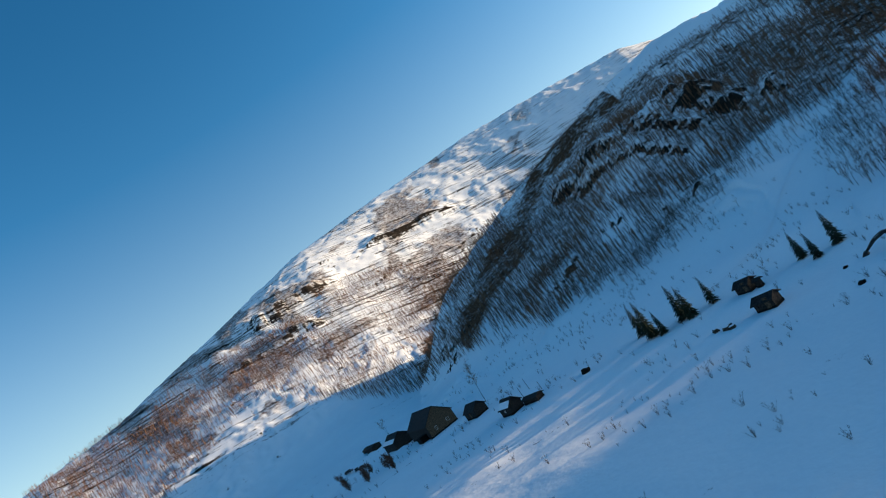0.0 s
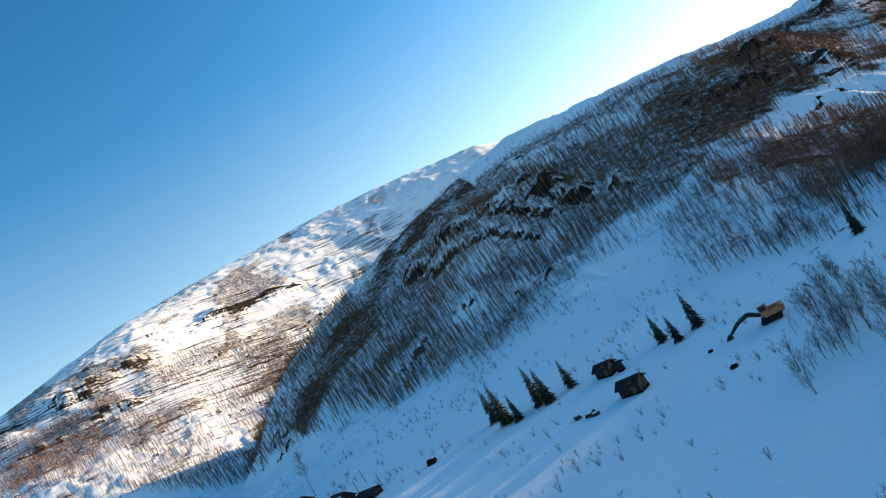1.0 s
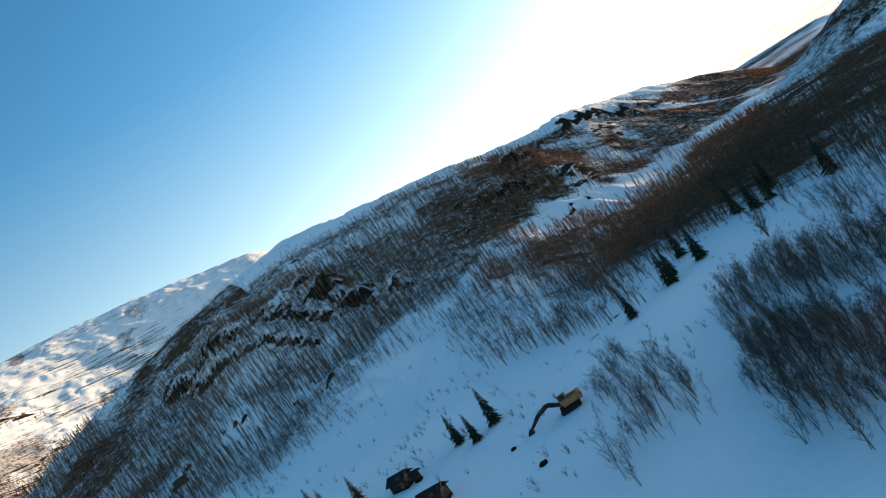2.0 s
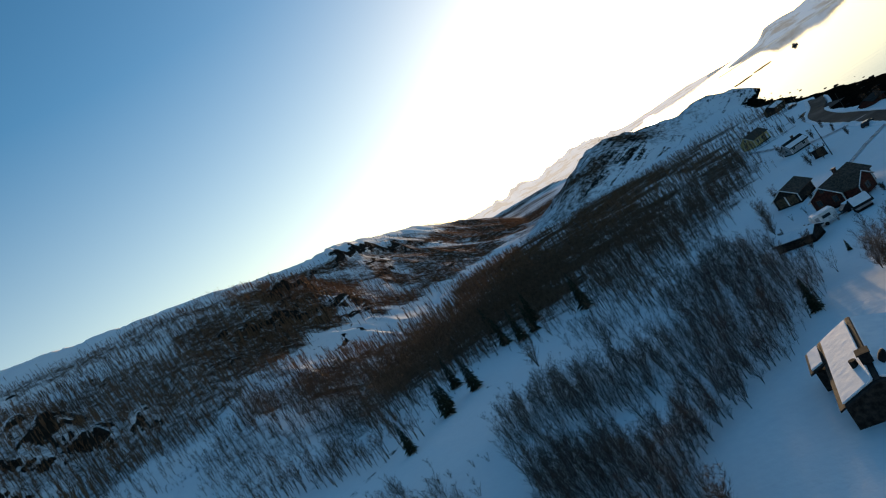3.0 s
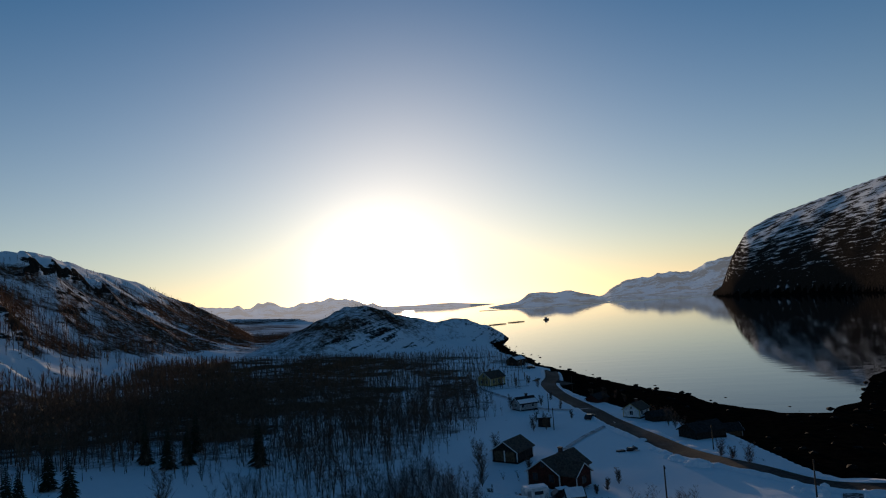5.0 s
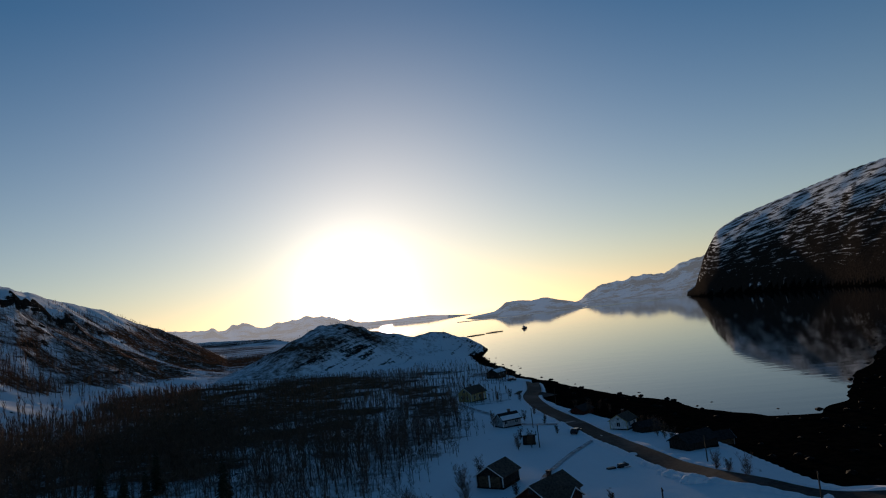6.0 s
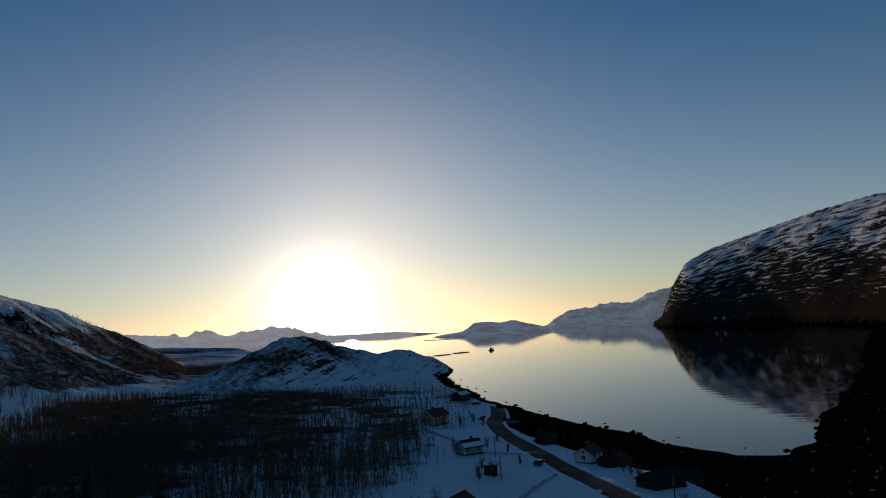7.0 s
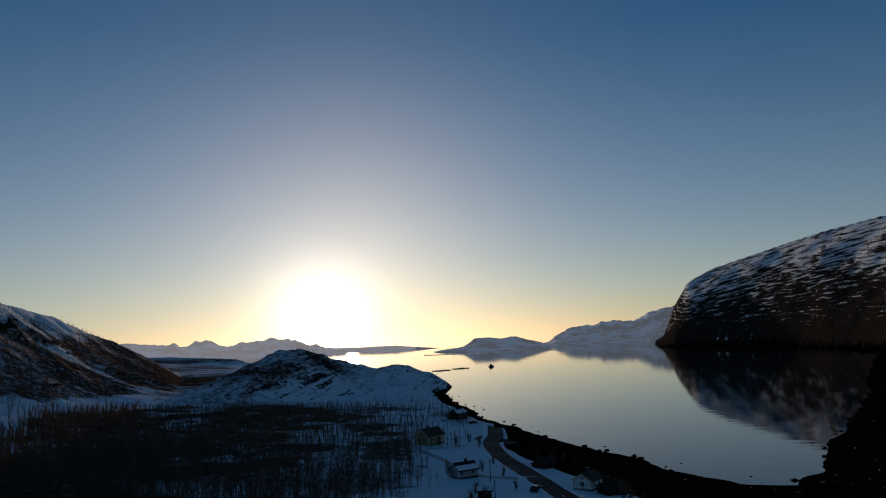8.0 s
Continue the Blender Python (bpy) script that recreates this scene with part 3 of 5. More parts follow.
# self-glowing far slopes, pale as if seen through haze
build_backdrop("backdrop_range", -46, -12.2, 340, HAZE_WARM, "snow peaks far behind the wooded hill, haze painted as glow")
build_backdrop("backdrop_shore", -12.2, 12, 240, HAZE_COOL, "snow-covered mountains on the far shore, blue-grey haze painted as glow")
bm = bmesh.new()
bmesh.ops.create_circle(bm, cap_ends=True, radius=4960, segments=128)
me = bpy.data.meshes.new("water")
bm.to_mesh(me)
me.materials.append(WATER)
water = tagged(new("water", me), "calm dark fjord water mirroring the pale evening sky", "water", kind="structure")


# a belt of wind-ruffled water far out
a = np.radians(np.linspace(-11.5, 8.5, 60))
near, wide = 2090 + 60 * np.sin(a * 9), 150 + 60 * np.sin(a * 23 + 1)
v = np.concatenate([np.stack([near * np.sin(a), near * np.cos(a), a * 0 + 0.08], 1), np.stack([(near + wide) * np.sin(a), (near + wide) * np.cos(a), a * 0 + 0.08], 1)])
k = np.arange(59)
tagged(new("water_ruffled", mesh_from("water_ruffled", v, np.stack([k, k + 1, k + 61, k + 60], 1), [water_material("ruffled_water", 0.32, 0.25)])), "belt of wind-ruffled water far out on the fjord", "water", kind="structure")
# ---- trees ----
def tube(pts, radii, sides=3):
    """Corners and triangles of a tapered tube along pts, closed at its tip."""
    vs, fs = [], []
    for k, (p, rad) in enumerate(zip(pts, radii)):
        for s in range(sides):
            a = 2 * math.pi * s / sides + 0.4 * k
            vs.append((p[0] + rad * math.cos(a), p[1] + rad * math.sin(a), p[2]))
    for k in range(len(pts) - 1):
        for s in range(sides):
            a, b = k * sides + s, k * sides + (s + 1) % sides
            fs += [(a, b, b + sides), (a, b + sides, a + sides)]
    return vs, fs


def spike(base, tip, width):
    """A thin three-sided twig from base to tip."""
    vs = [(base[0] + width * math.cos(a), base[1] + width * math.sin(a), base[2] + width * 0.6 * math.sin(2 * a)) for a in (0.3, 2.4, 4.5)]
    return vs + [tuple(tip)], [(0, 1, 3), (1, 2, 3), (2, 0, 3)]


def blade(base, tip, width, rng):
    a = rng.uniform(0, math.pi)
    dx, dy = width * math.cos(a), width * math.sin(a)
    return [(base[0] - dx, base[1] - dy, base[2]), (base[0] + dx, base[1] + dy, base[2]), tuple(tip)], [(0, 1, 2)]


class Bunch:
    """Gathers corners and triangles."""

    def __init__(self):
        self.v, self.f = [], []

    def add(self, vf):
        n = len(self.v)
        self.v += vf[0]
        self.f += [tuple(i + n for i in f) for f in vf[1]]

    def arrays(self):
        return np.array(self.v, np.float32), np.array(self.f, np.int32)


def birch(seed, tall, stems, limbs, twigs, thick, spread=0.22, segs=4, bare=0.22, fine=None):
    """A bare mountain birch: the stems, and the crown of limbs and twigs."""
    rng = random.Random(seed)
    fine = fine or thick * 0.16 + 0.003
    wood, crown = Bunch(), Bunch()
    for s in range(stems):
        lean, turn = rng.uniform(0.03, spread), rng.uniform(0, 2 * math.pi)
        h = tall * rng.uniform(0.75, 1.0)
        bend = rng.uniform(-0.5, 0.5)
        pts = []
        for k in range(segs + 1):
            u = k / segs
            out = h * (lean * u + 0.10 * u * u)
            a = turn + bend * u
            pts.append((out * math.cos(a) + 0.06 * rng.uniform(-1, 1), out * math.sin(a) + 0.06 * rng.uniform(-1, 1), h * u - 0.25 * (k == 0)))
        wood.add(tube(pts, [thick * (1.0 - 0.9 * k / segs) for k in range(segs + 1)]))
        for b in range(limbs):
            u = rng.uniform(bare, 0.97)
            k = min(int(u * segs), segs - 1)
            f = u * segs - k
            p = [pts[k][i] * (1 - f) + pts[k + 1][i] * f for i in range(3)]
            a, ln = rng.uniform(0, 2 * math.pi), h * rng.uniform(0.14, 0.32) * (1.3 - u)
            tip = (p[0] + ln * 0.85 * math.cos(a), p[1] + ln * 0.85 * math.sin(a), p[2] + ln * rng.uniform(0.6, 1.2))
            crown.add(spike(p, tip, thick * 0.18 + 0.004))
            for w in range(twigs):
                q = rng.uniform(0.25, 0.95)
                o = [p[i] * (1 - q) + tip[i] * q for i in range(3)]
                a2, l2 = rng.uniform(0, 2 * math.pi), ln * rng.uniform(0.35, 0.9) + 0.15
                crown.add(blade(o, (o[0] + l2 * 0.7 * math.cos(a2), o[1] + l2 * 0.7 * math.sin(a2), o[2] + l2 * rng.uniform(0.2, 1.0)), fine, rng))
    return wood.arrays(), crown.arrays()


def far_birch(seed, tall, width):
    """The same for the distance: forked trunks and a broom of twigs, in few triangles."""
    rng = random.Random(seed)
    b = Bunch()
    for s in range(2):
        a, o = rng.uniform(0, 6.3), rng.uniform(0.1, 0.7)
        b.add(spike((0, 0, -0.3), (o * math.cos(a), o * math.sin(a), tall * rng.uniform(0.8, 1)), width))
    for k in range(11):
        z0 = tall * rng.uniform(0.22, 0.75)
        a, o = rng.uniform(0, 6.3), tall * rng.uniform(0.06, 0.17)
        b.add(blade((0.1 * o * math.cos(a), 0.1 * o * math.sin(a), z0), (o * math.cos(a), o * math.sin(a), z0 + tall * rng.uniform(0.2, 0.42)), width * 0.95, rng))
    return b.arrays()


def planted(templates, x, y, z, scale, turn, pick):
    """All trees at the given places in one pair of arrays."""
    vs, fs, n = [], [], 0
    for k, (tv, tf) in enumerate(templates):
        sel = np.where(pick == k)[0]
        if not len(sel):
            continue
        c, s = np.cos(turn[sel])[:, None], np.sin(turn[sel])[:, None]
        g = scale[sel][:, None]
        px = (tv[None, :, 0] * c - tv[None, :, 1] * s) * g + x[sel][:, None]
        py = (tv[None, :, 0] * s + tv[None, :, 1] * c) * g + y[sel][:, None]
        pz = tv[None, :, 2] * g + z[sel][:, None]
        vs.append(np.stack([px, py, pz], -1).reshape(-1, 3))
        fs.append((tf[None] + (np.arange(len(sel)) * len(tv))[:, None, None] + n).reshape(-1, 3))
        n += len(sel) * len(tv)
    return np.concatenate(vs), np.concatenate(fs)


def scatter(x0, x1, y0, y1, step, seed):
    rng = np.random.RandomState(seed)
    gx, gy = np.meshgrid(np.arange(x0, x1, step), np.arange(y0, y1, step))
    gx, gy = gx.ravel(), gy.ravel()
    return gx + rng.uniform(-0.5, 0.5, gx.shape) * step, gy + rng.uniform(-0.5, 0.5, gx.shape) * step, rng


def joined_trees(name, label, templates, x, y, rng, low, high, material):
    z = height(x, y)
    v, f = planted(templates, x, y, z, rng.uniform(low, high, len(x)), rng.uniform(0, 6.28, len(x)), rng.randint(0, len(templates), len(x)))
    return tagged(new(name, mesh_from(name, v, f, [material])), label, "trees", kind="stuff")


def merged(pair):
    (av, af), (bv, bf) = pair
    return np.concatenate([av, bv]), np.concatenate([af, bf + len(av)])


def plant_woods():
    # thickets of young birch by the farm
    x, y, rng = scatter(-75, 20, -30, 110, 1.2, 11)
    tall_wood = inside(x, y, WOOD)
    keep = (rng.uniform(0, 1, len(x)) < woods(x, y) * 0.9) & (np.hypot(x + 3, y - 19) > 11) & (tall_wood < -2)
    x, y = x[keep], y[keep]
    order = np.argsort(np.hypot(x + 24, y - 20))
    single, rest = order[:295], order[295:]
    made = []
    for k in range(12):
        (wv, wf), (cv, cf) = birch(300 + k, 4.6, 2 + k % 3, 16, 7, 0.038, 0.20, 4, 0.12, 0.0135)
        made.append((mesh_from("trunk", wv, wf, [BARK_TRUNK]), mesh_from("crown", cv, cf, [BARK_GREY])))
    for n, i in enumerate(single):
        px, py = float(x[i]), float(y[i])
        tree = tagged(new("birch_tree"), "bare young birch with dark twigs standing in snow", "tree", "birches of the thicket")
        k = rng.uniform(0.55, 1.15)
        tree.matrix_basis = Matrix.LocRotScale((px, py, ground_z(px, py)), Euler((0, 0, rng.uniform(0, 6.28))), (k, k, k))
        trunk, crown = made[n % 12]
        for nm, me in (("trunk", trunk), ("crown", crown)):
            new(nm, me).parent = tree
    young = [merged(birch(400 + k, 4.6, 1 + k % 3, 15, 6, 0.040, 0.20, 3, 0.14, 0.016)) for k in range(10)]
    joined_trees("birch_thicket", "dense thicket of leafless young birches in snow", young, x[rest], y[rest], rng, 0.5, 1.15, BARK_GREY)
    # the taller wood between the farm and the mountain
    x, y, rng = scatter(-250, 0, -30, 260, 2.1, 14)
    r = np.hypot(x + 10, y - 5)
    keep = (rng.uniform(0, 1, len(x)) < woods(x, y) * 0.9) & (r < 215) & ((inside(x, y, WOOD) >= -2) | (x < -75) | (y > 110))
    x, y = x[keep], y[keep]
    grown = [merged(birch(450 + k, 9.0, 1 + k % 2, 12, 4, 0.115, 0.12, 3, 0.30, 0.078)) for k in range(10)]
    deep = smooth(-2, 12, inside(x, y, WOOD))
    v, f = planted(grown, x, y, height(x, y), rng.uniform(0.5, 1.15, len(x)) * (0.66 + 0.34 * deep) * (0.9 + 0.35 * fbm(x, y, 22, 2, 161)), rng.uniform(0, 6.28, len(x)), rng.randint(0, 10, len(x)))
    tagged(new("birch_wood", mesh_from("birch_wood", v, f, [BARK])), "dense leafless birch wood, bare trunks under brown twigs", "trees", kind="stuff")
    x, y, rng = scatter(-860, -20, -600, 860, 2.45, 12)
    r = np.hypot(x + 10, y - 5)
    x, y = x[(r >= 215) & (r < 930)], y[(r >= 215) & (r < 930)]
    d = woods(x, y)
    r = np.hypot(x + 10, y - 5)
    keep = (rng.uniform(0, 1, len(r)) < d * np.where(r < 420, 0.95, np.where(np.degrees(np.arctan2(x, y)) < -95, 0.62, 0.36))) & (r >= 215)
    far = [far_birch(500 + k, 7.4, 0.125) for k in range(12)]
    x, y, r = x[keep], y[keep], r[keep]
    low = (1 - np.where(np.degrees(np.arctan2(x, y)) < -95, 0.1, 0.5) * smooth(300, 430, r)) * np.where(np.degrees(np.arctan2(x, y)) > -34, 0.7, 1.0)
    v, f = planted(far, x, y, height(x, y), rng.uniform(0.5, 1.1, len(x)) * low, rng.uniform(0, 6.28, len(x)), rng.randint(0, 12, len(x)))
    tagged(new("birch_slope", mesh_from("birch_slope", v, f, [BARK_SLOPE])), "leafless birch woods on the mountainside, brown twigs", "trees", kind="stuff")
    # low shrubs that poke through the snow of the open field
    x, y, rng = scatter(-260, 30, -180, 130, 2.3, 13)
    r = np.hypot(x, y)
    clump = smooth(0.1, 0.4, fbm(x, y, 14, 4, 171))
    near = smooth(-80, -10, r - prof(np.degrees(np.arctan2(x, y)), TREE_LINE))
    keep = (rng.uniform(0, 1, len(x)) < clump * (0.35 + 0.5 * near) + 0.02 + 0.22 * near * smooth(-0.1, 0.25, fbm(x, y, 30, 3, 173))) & (woods(x, y) < 0.3) & (x < -5) & (r > 16) & (y < 110)
    low = [merged(birch(600 + k, 1.3, 6, 4, 2, 0.022, 0.75, 2, 0.1, 0.02)) for k in range(8)]
    joined_trees("field_shrubs", "low bare shrubs poking through the snow", low, x[keep], y[keep], rng, 0.35, 1.35, BARK_GREY)


BARK_SLOPE = noise_mat("slope_birch_twigs", (0.085, 0.043, 0.027), (0.27, 0.14, 0.082), size=1.6, rough=0.9, bump=0, second=(0.24, 0.125, 0.07), second_size=40)
BARK_GREY = noise_mat("young_birch_twigs", (0.055, 0.036, 0.028), (0.17, 0.115, 0.088), size=1.2, rough=0.85, bump=0)
BARK_TRUNK = noise_mat("birch_bark", (0.045, 0.036, 0.032), (0.16, 0.135, 0.12), size=0.5, rough=0.85, bump=0)
plant_woods()


def spruce(seed, tall):
    """A slim spruce: trunk, and whorls of drooping boughs."""
    rng = random.Random(seed)
    wood, crown = Bunch(), Bunch()
    wood.add(tube([(0, 0, -0.3), (0.03, 0, tall * 0.5), (0, 0, tall)], [0.14, 0.09, 0.015], 5))
    z = 0.06 * tall
    while z < tall * 0.985:
        u = z / tall
        reach = tall * (0.215 * (1 - u) ** 0.85 + 0.012)
        n = 5 + int(5 * (1 - u)) + rng.randint(0, 1)
        a0 = rng.uniform(0, 6.3)
        for k in range(n):
            a = a0 + 6.283 * k / n + rng.uniform(-0.2, 0.2)
            ln = reach * rng.uniform(0.65, 1.12)
            droop = rng.uniform(0.15, 0.42) * ln
            w = 0.20 * ln + 0.05
            ca, sa = math.cos(a), math.sin(a)
            mx, my, mz = 0.55 * ln * ca, 0.55 * ln * sa, z - 0.45 * droop + 0.12 * ln
            n0 = len(crown.v)
            crown.v += [(0, 0, z + 0.04 * ln), (mx - w * sa, my + w * ca, mz - 0.10 * ln), (mx, my, mz + 0.06 * ln), (mx + w * sa, my - w * ca, mz - 0.10 * ln), (ln * ca, ln * sa, z - droop)]
            crown.f += [(n0, n0 + 1, n0 + 2), (n0, n0 + 2, n0 + 3), (n0 + 1, n0 + 4, n0 + 2), (n0 + 2, n0 + 4, n0 + 3)]
            for s in (-1, 1):
                crown.add(blade((mx, my, mz), (mx + ln * 0.35 * math.cos(a + 0.8 * s), my + ln * 0.35 * math.sin(a + 0.8 * s), mz - 0.22 * ln), 0.07, rng))
        z += tall * (0.052 - 0.026 * u)
    return wood.arrays(), crown.arrays()


NEEDLES = noise_mat("spruce_needles", (0.008, 0.014, 0.009), (0.035, 0.05, 0.028), size=0.35, rough=0.8, bump=0)
SPRUCES = ((-113, -29.6, 8.2), (-105.5, -28.6, 9.6), (-102.7, -26.5, 6.0), (-104.5, -20.8, 9.0), (-101.8, -19.6, 8.0), (-102, -14.2, 6.6), (-93, 3.6, 6.4), (-87.5, 4.2, 5.6), (-88.6, 9.4, 7.6),
           (-83.7, 57.5, 8.6), (-84.5, 69.5, 9.0), (-80.5, 41.5, 6.4), (-89.6, 110, 9.5), (-69.3, 101, 10.0), (-85.6, 95, 9.0), (-10.8, 43.5, 4.6), (-95, 76, 8.0),
           (-87.5, 63, 7.2), (-93, 98, 8.5), (-84, 99, 8.0), (-8, 62.3, 1.8), (-110, 118, 9.0))
forms = []
for k in range(4):
    (wv, wf), (cv, cf) = spruce(700 + k, 8.0)
    forms.append((mesh_from("trunk", wv, wf, [BARK_TRUNK]), mesh_from("crown", cv, cf, [NEEDLES])))
for n, (x, y, tall) in enumerate(SPRUCES):
    tree = tagged(new("spruce_tree"), "slim dark green spruce standing in deep snow" if tall > 3 else "tiny snow-ringed spruce sapling in the garden", "tree", "spruces of the valley")
    tree.matrix_basis = Matrix.LocRotScale((x, y, ground_z(x, y)), Euler((0, 0, n * 1.3)), (tall / 8 * 1.15, tall / 8 * 1.15, tall / 8))
    for nm, me in zip(("trunk", "crown"), forms[n % 4]):
        new(nm, me).parent = tree

# ---- helpers for things ----
def part(name, bm, material, parent, label=""):
    me = bpy.data.meshes.new(name)
    bm.to_mesh(me)
    bm.free()
    me.materials.append(material)
    ob = new(name, me)
    ob.parent = parent
    if label:
        ob["label"] = label
    return ob


def block(*boxes, bevel=0.0):
    """A bmesh of boxes, each (centre, size) or (centre, size, turn about z in degrees, tilt about y)."""
    bm = bmesh.new()
    for b in boxes:
        c, s = b[0], b[1]
        m = Matrix.LocRotScale(c, Euler((0, radians(b[3]) if len(b) > 3 else 0, radians(b[2]) if len(b) > 2 else 0)), s)
        bmesh.ops.create_cube(bm, size=1.0, matrix=m)
    if bevel:
        bmesh.ops.bevel(bm, geom=bm.edges[:], offset=bevel, segments=1, affect="EDGES")
    return bm


def rod(a, b, r0, r1=None, sides=8, bm=None):
    """A bmesh rod from a to b."""
    bm = bm or bmesh.new()
    a, b = Vector(a), Vector(b)
    d = b - a
    m = Matrix.Translation((a + b) / 2) @ d.to_track_quat("Z", "Y").to_matrix().to_4x4()
    bmesh.ops.create_cone(bm, cap_ends=True, segments=sides, radius1=r0, radius2=r0 if r1 is None else r1, depth=d.length, matrix=m)
    return bm


def prism(outline, length, axis="x"):
    """An outline in (y, z) drawn out along x, centred; axis y: an outline in (x, z) along y."""
    bm = bmesh.new()
    rings = []
    for s in (-0.5, 0.5):
        rings.append([bm.verts.new((s * length, p, q) if axis == "x" else (p, s * length, q)) for p, q in outline])
    n = len(outline)
    bm.faces.new(rings[0])
    bm.faces.new(rings[1][::-1])
    for k in range(n):
        bm.faces.new((rings[0][k], rings[1][k], rings[1][(k + 1) % n], rings[0][(k + 1) % n]))
    bmesh.ops.recalc_face_normals(bm, faces=bm.faces[:])
    return bm


def thing(name, x, y, yaw, label, category, group="", z=None, sink=0.0):
    ob = tagged(new(name), label, category, group)
    ob.matrix_basis = pose(x, y, (ground_z(x, y) if z is None else z) - sink, 0, 0, yaw)
    return ob


def lumps(bm, strength, size, seed=0):
    """Pushes corners about, for snow and stone."""
    for v in bm.verts:
        v.co += Vector(noise.noise_vector((v.co + Vector((seed * 7.1, 0, 0))) / size)) * strength
    return bm


def window(parent, x, y, z, w, h, face, glass=GLASS, frame_mat=PAINT_WHITE):
    """A framed window in a wall; face: 'y+', 'y-', 'x+' or 'x-', the way that it looks."""
    along = face[0] == "y"
    sgn = 1 if face[1] == "+" else -1
    t = 0.07
    o = Vector((x, y, z)) + (Vector((0, sgn * 0.03, 0)) if along else Vector((sgn * 0.03, 0, 0)))
    pane = block((o, (w, 0.03, h) if along else (0.03, w, h)))
    win = part("window", pane, glass, parent)
    bars = []
    for dx, dz, sx, sz in ((-w / 2, 0, t, h + t), (w / 2, 0, t, h + t), (0, -h / 2, w + t, t), (0, h / 2, w + t, t), (0, 0, t * 0.7, h)):
        c = o + (Vector((dx, sgn * 0.02, dz)) if along else Vector((sgn * 0.02, dx, dz)))
        bars.append((c, (sx, 0.05, sz) if along else (0.05, sx, sz)))
    part("window_frame", block(*bars), frame_mat, win)
    return win


def house(name, x, y, yaw, size, wall_h, rise, wall, roof, label, snow=True, trim=None, windows=(), door=None, chimney=None, category="house", group="", z=None, bare=0.25, edge=0.16, frames=None):
    """A gabled house: length along local x. windows: (x, y sign, z, w, h) on the long sides, ('g', end, y, z, w, h) in the gables."""
    lx, ly = size
    zz = min(ground_z(x + a, y + b) for a in (-lx / 2.5, lx / 2.5) for b in (-ly / 2.5, ly / 2.5)) if z is None else z
    h = thing(name, x, y, yaw, label, category, group, z=zz)
    hy = ly / 2
    part("foundation", block(((0, 0, 0.0), (lx + 0.1, ly + 0.1, 1.0))), STONE, h)
    part("wall", prism(((-hy, 0.4), (hy, 0.4), (hy, wall_h), (0, wall_h + rise), (-hy, wall_h)), lx), wall, h)
    ov, th = 0.4, 0.16
    k = rise / hy
    for s in (-1, 1):
        eave, er = hy + ov, wall_h - ov * k
        out = ((0, wall_h + rise + 0.02), (s * eave, er + 0.02), (s * eave, er + th + 0.02), (0, wall_h + rise + th + 0.02))
        rp = part("roof", prism(out, lx + 2 * ov), roof, h)
        if snow:
            sn = 0.22
            a, b = bare, eave - edge
            za, zb = wall_h + rise + th + 0.03 - a * k, wall_h + rise + th + 0.03 - b * k
            bm = prism(((s * a, za), (s * b, zb), (s * b, zb + sn * 0.8), (s * a, za + sn)), lx + 2 * ov - 0.03 - 2 * edge)
            bmesh.ops.bevel(bm, geom=bm.edges[:], offset=0.07, segments=2, affect="EDGES")
            part("roof_snow", bm, SNOW, h, "smooth snow blanket on the roof")
    if trim:
        for sx in (-1, 1):
            for sy in (-1, 1):
                part("corner_board", block(((sx * (lx / 2 + 0.01), sy * (hy + 0.01), (wall_h + 0.4) / 2), (0.16, 0.16, wall_h - 0.4))), trim, h)
            for sy in (-1, 1):
                a, b = Vector((sx * (lx / 2 + ov + 0.03), 0, wall_h + rise + 0.08)), Vector((sx * (lx / 2 + ov + 0.03), sy * (hy + ov), wall_h - ov * k + 0.08))
                part("barge_board", rod(a, b, 0.10, sides=4), trim, h)
    for w in windows:
        if w[0] == "g":
            window(h, w[1] * lx / 2, w[2], w[3], w[4], w[5], "x+" if w[1] > 0 else "x-", frame_mat=frames or PAINT_WHITE)
        else:
            window(h, w[0], w[1] * hy, w[2], w[3], w[4], "y+" if w[1] > 0 else "y-", frame_mat=frames or PAINT_WHITE)
    if door:
        dx, sy = door
        d = part("door", block(((dx, sy * (hy + 0.03), 1.45), (0.95, 0.07, 2.05))), PAINT_WHITE if trim else PLANK_BROWN, h)
        part("door_handle", block(((dx + 0.35, sy * (hy + 0.10), 1.4), (0.14, 0.05, 0.04))), STEEL, d)
    if chimney:
        cx, cy = chimney
        ctop = wall_h + rise + 0.7
        c = part("chimney", block(((cx, cy, ctop - 0.9), (0.6, 0.6, 1.9)), bevel=0.02), BRICK, h)
        part("chimney_cap", block(((cx, cy, ctop + 0.1), (0.78, 0.78, 0.12))), STEEL, c)
    return h


# ---- houses of the hamlet ----
W2 = ((-2.6, -1, 1.7, 1.1, 1.1), (0.2, -1, 1.7, 1.1, 1.1), (2.6, -1, 1.7, 1.1, 1.1), (-2.2, 1, 1.7, 1.1, 1.1), (2.2, 1, 1.7, 1.1, 1.1))
big = house("dwelling_house", -3.1, 19.0, -79, (12.2, 5.7), 2.6, 1.0, PLANK_DARK, ROOFING, "low dark house, snow slabs on both halves of its roof", True, None,
            W2, (4.2, -1), None, "house", bare=0.24, edge=0.36)
part("porch_roof", prism(((-4.6, 2.1), (-3.1, 2.55), (-3.1, 2.73), (-4.6, 2.28)), 4.2), ROOFING, big).location = (-4.0, 0, 0)
part("porch_snow", prism(((-4.35, 2.38), (-3.3, 2.70), (-3.3, 2.88), (-4.35, 2.54)), 3.6), SNOW, big).location = (-4.0, 0, 0)
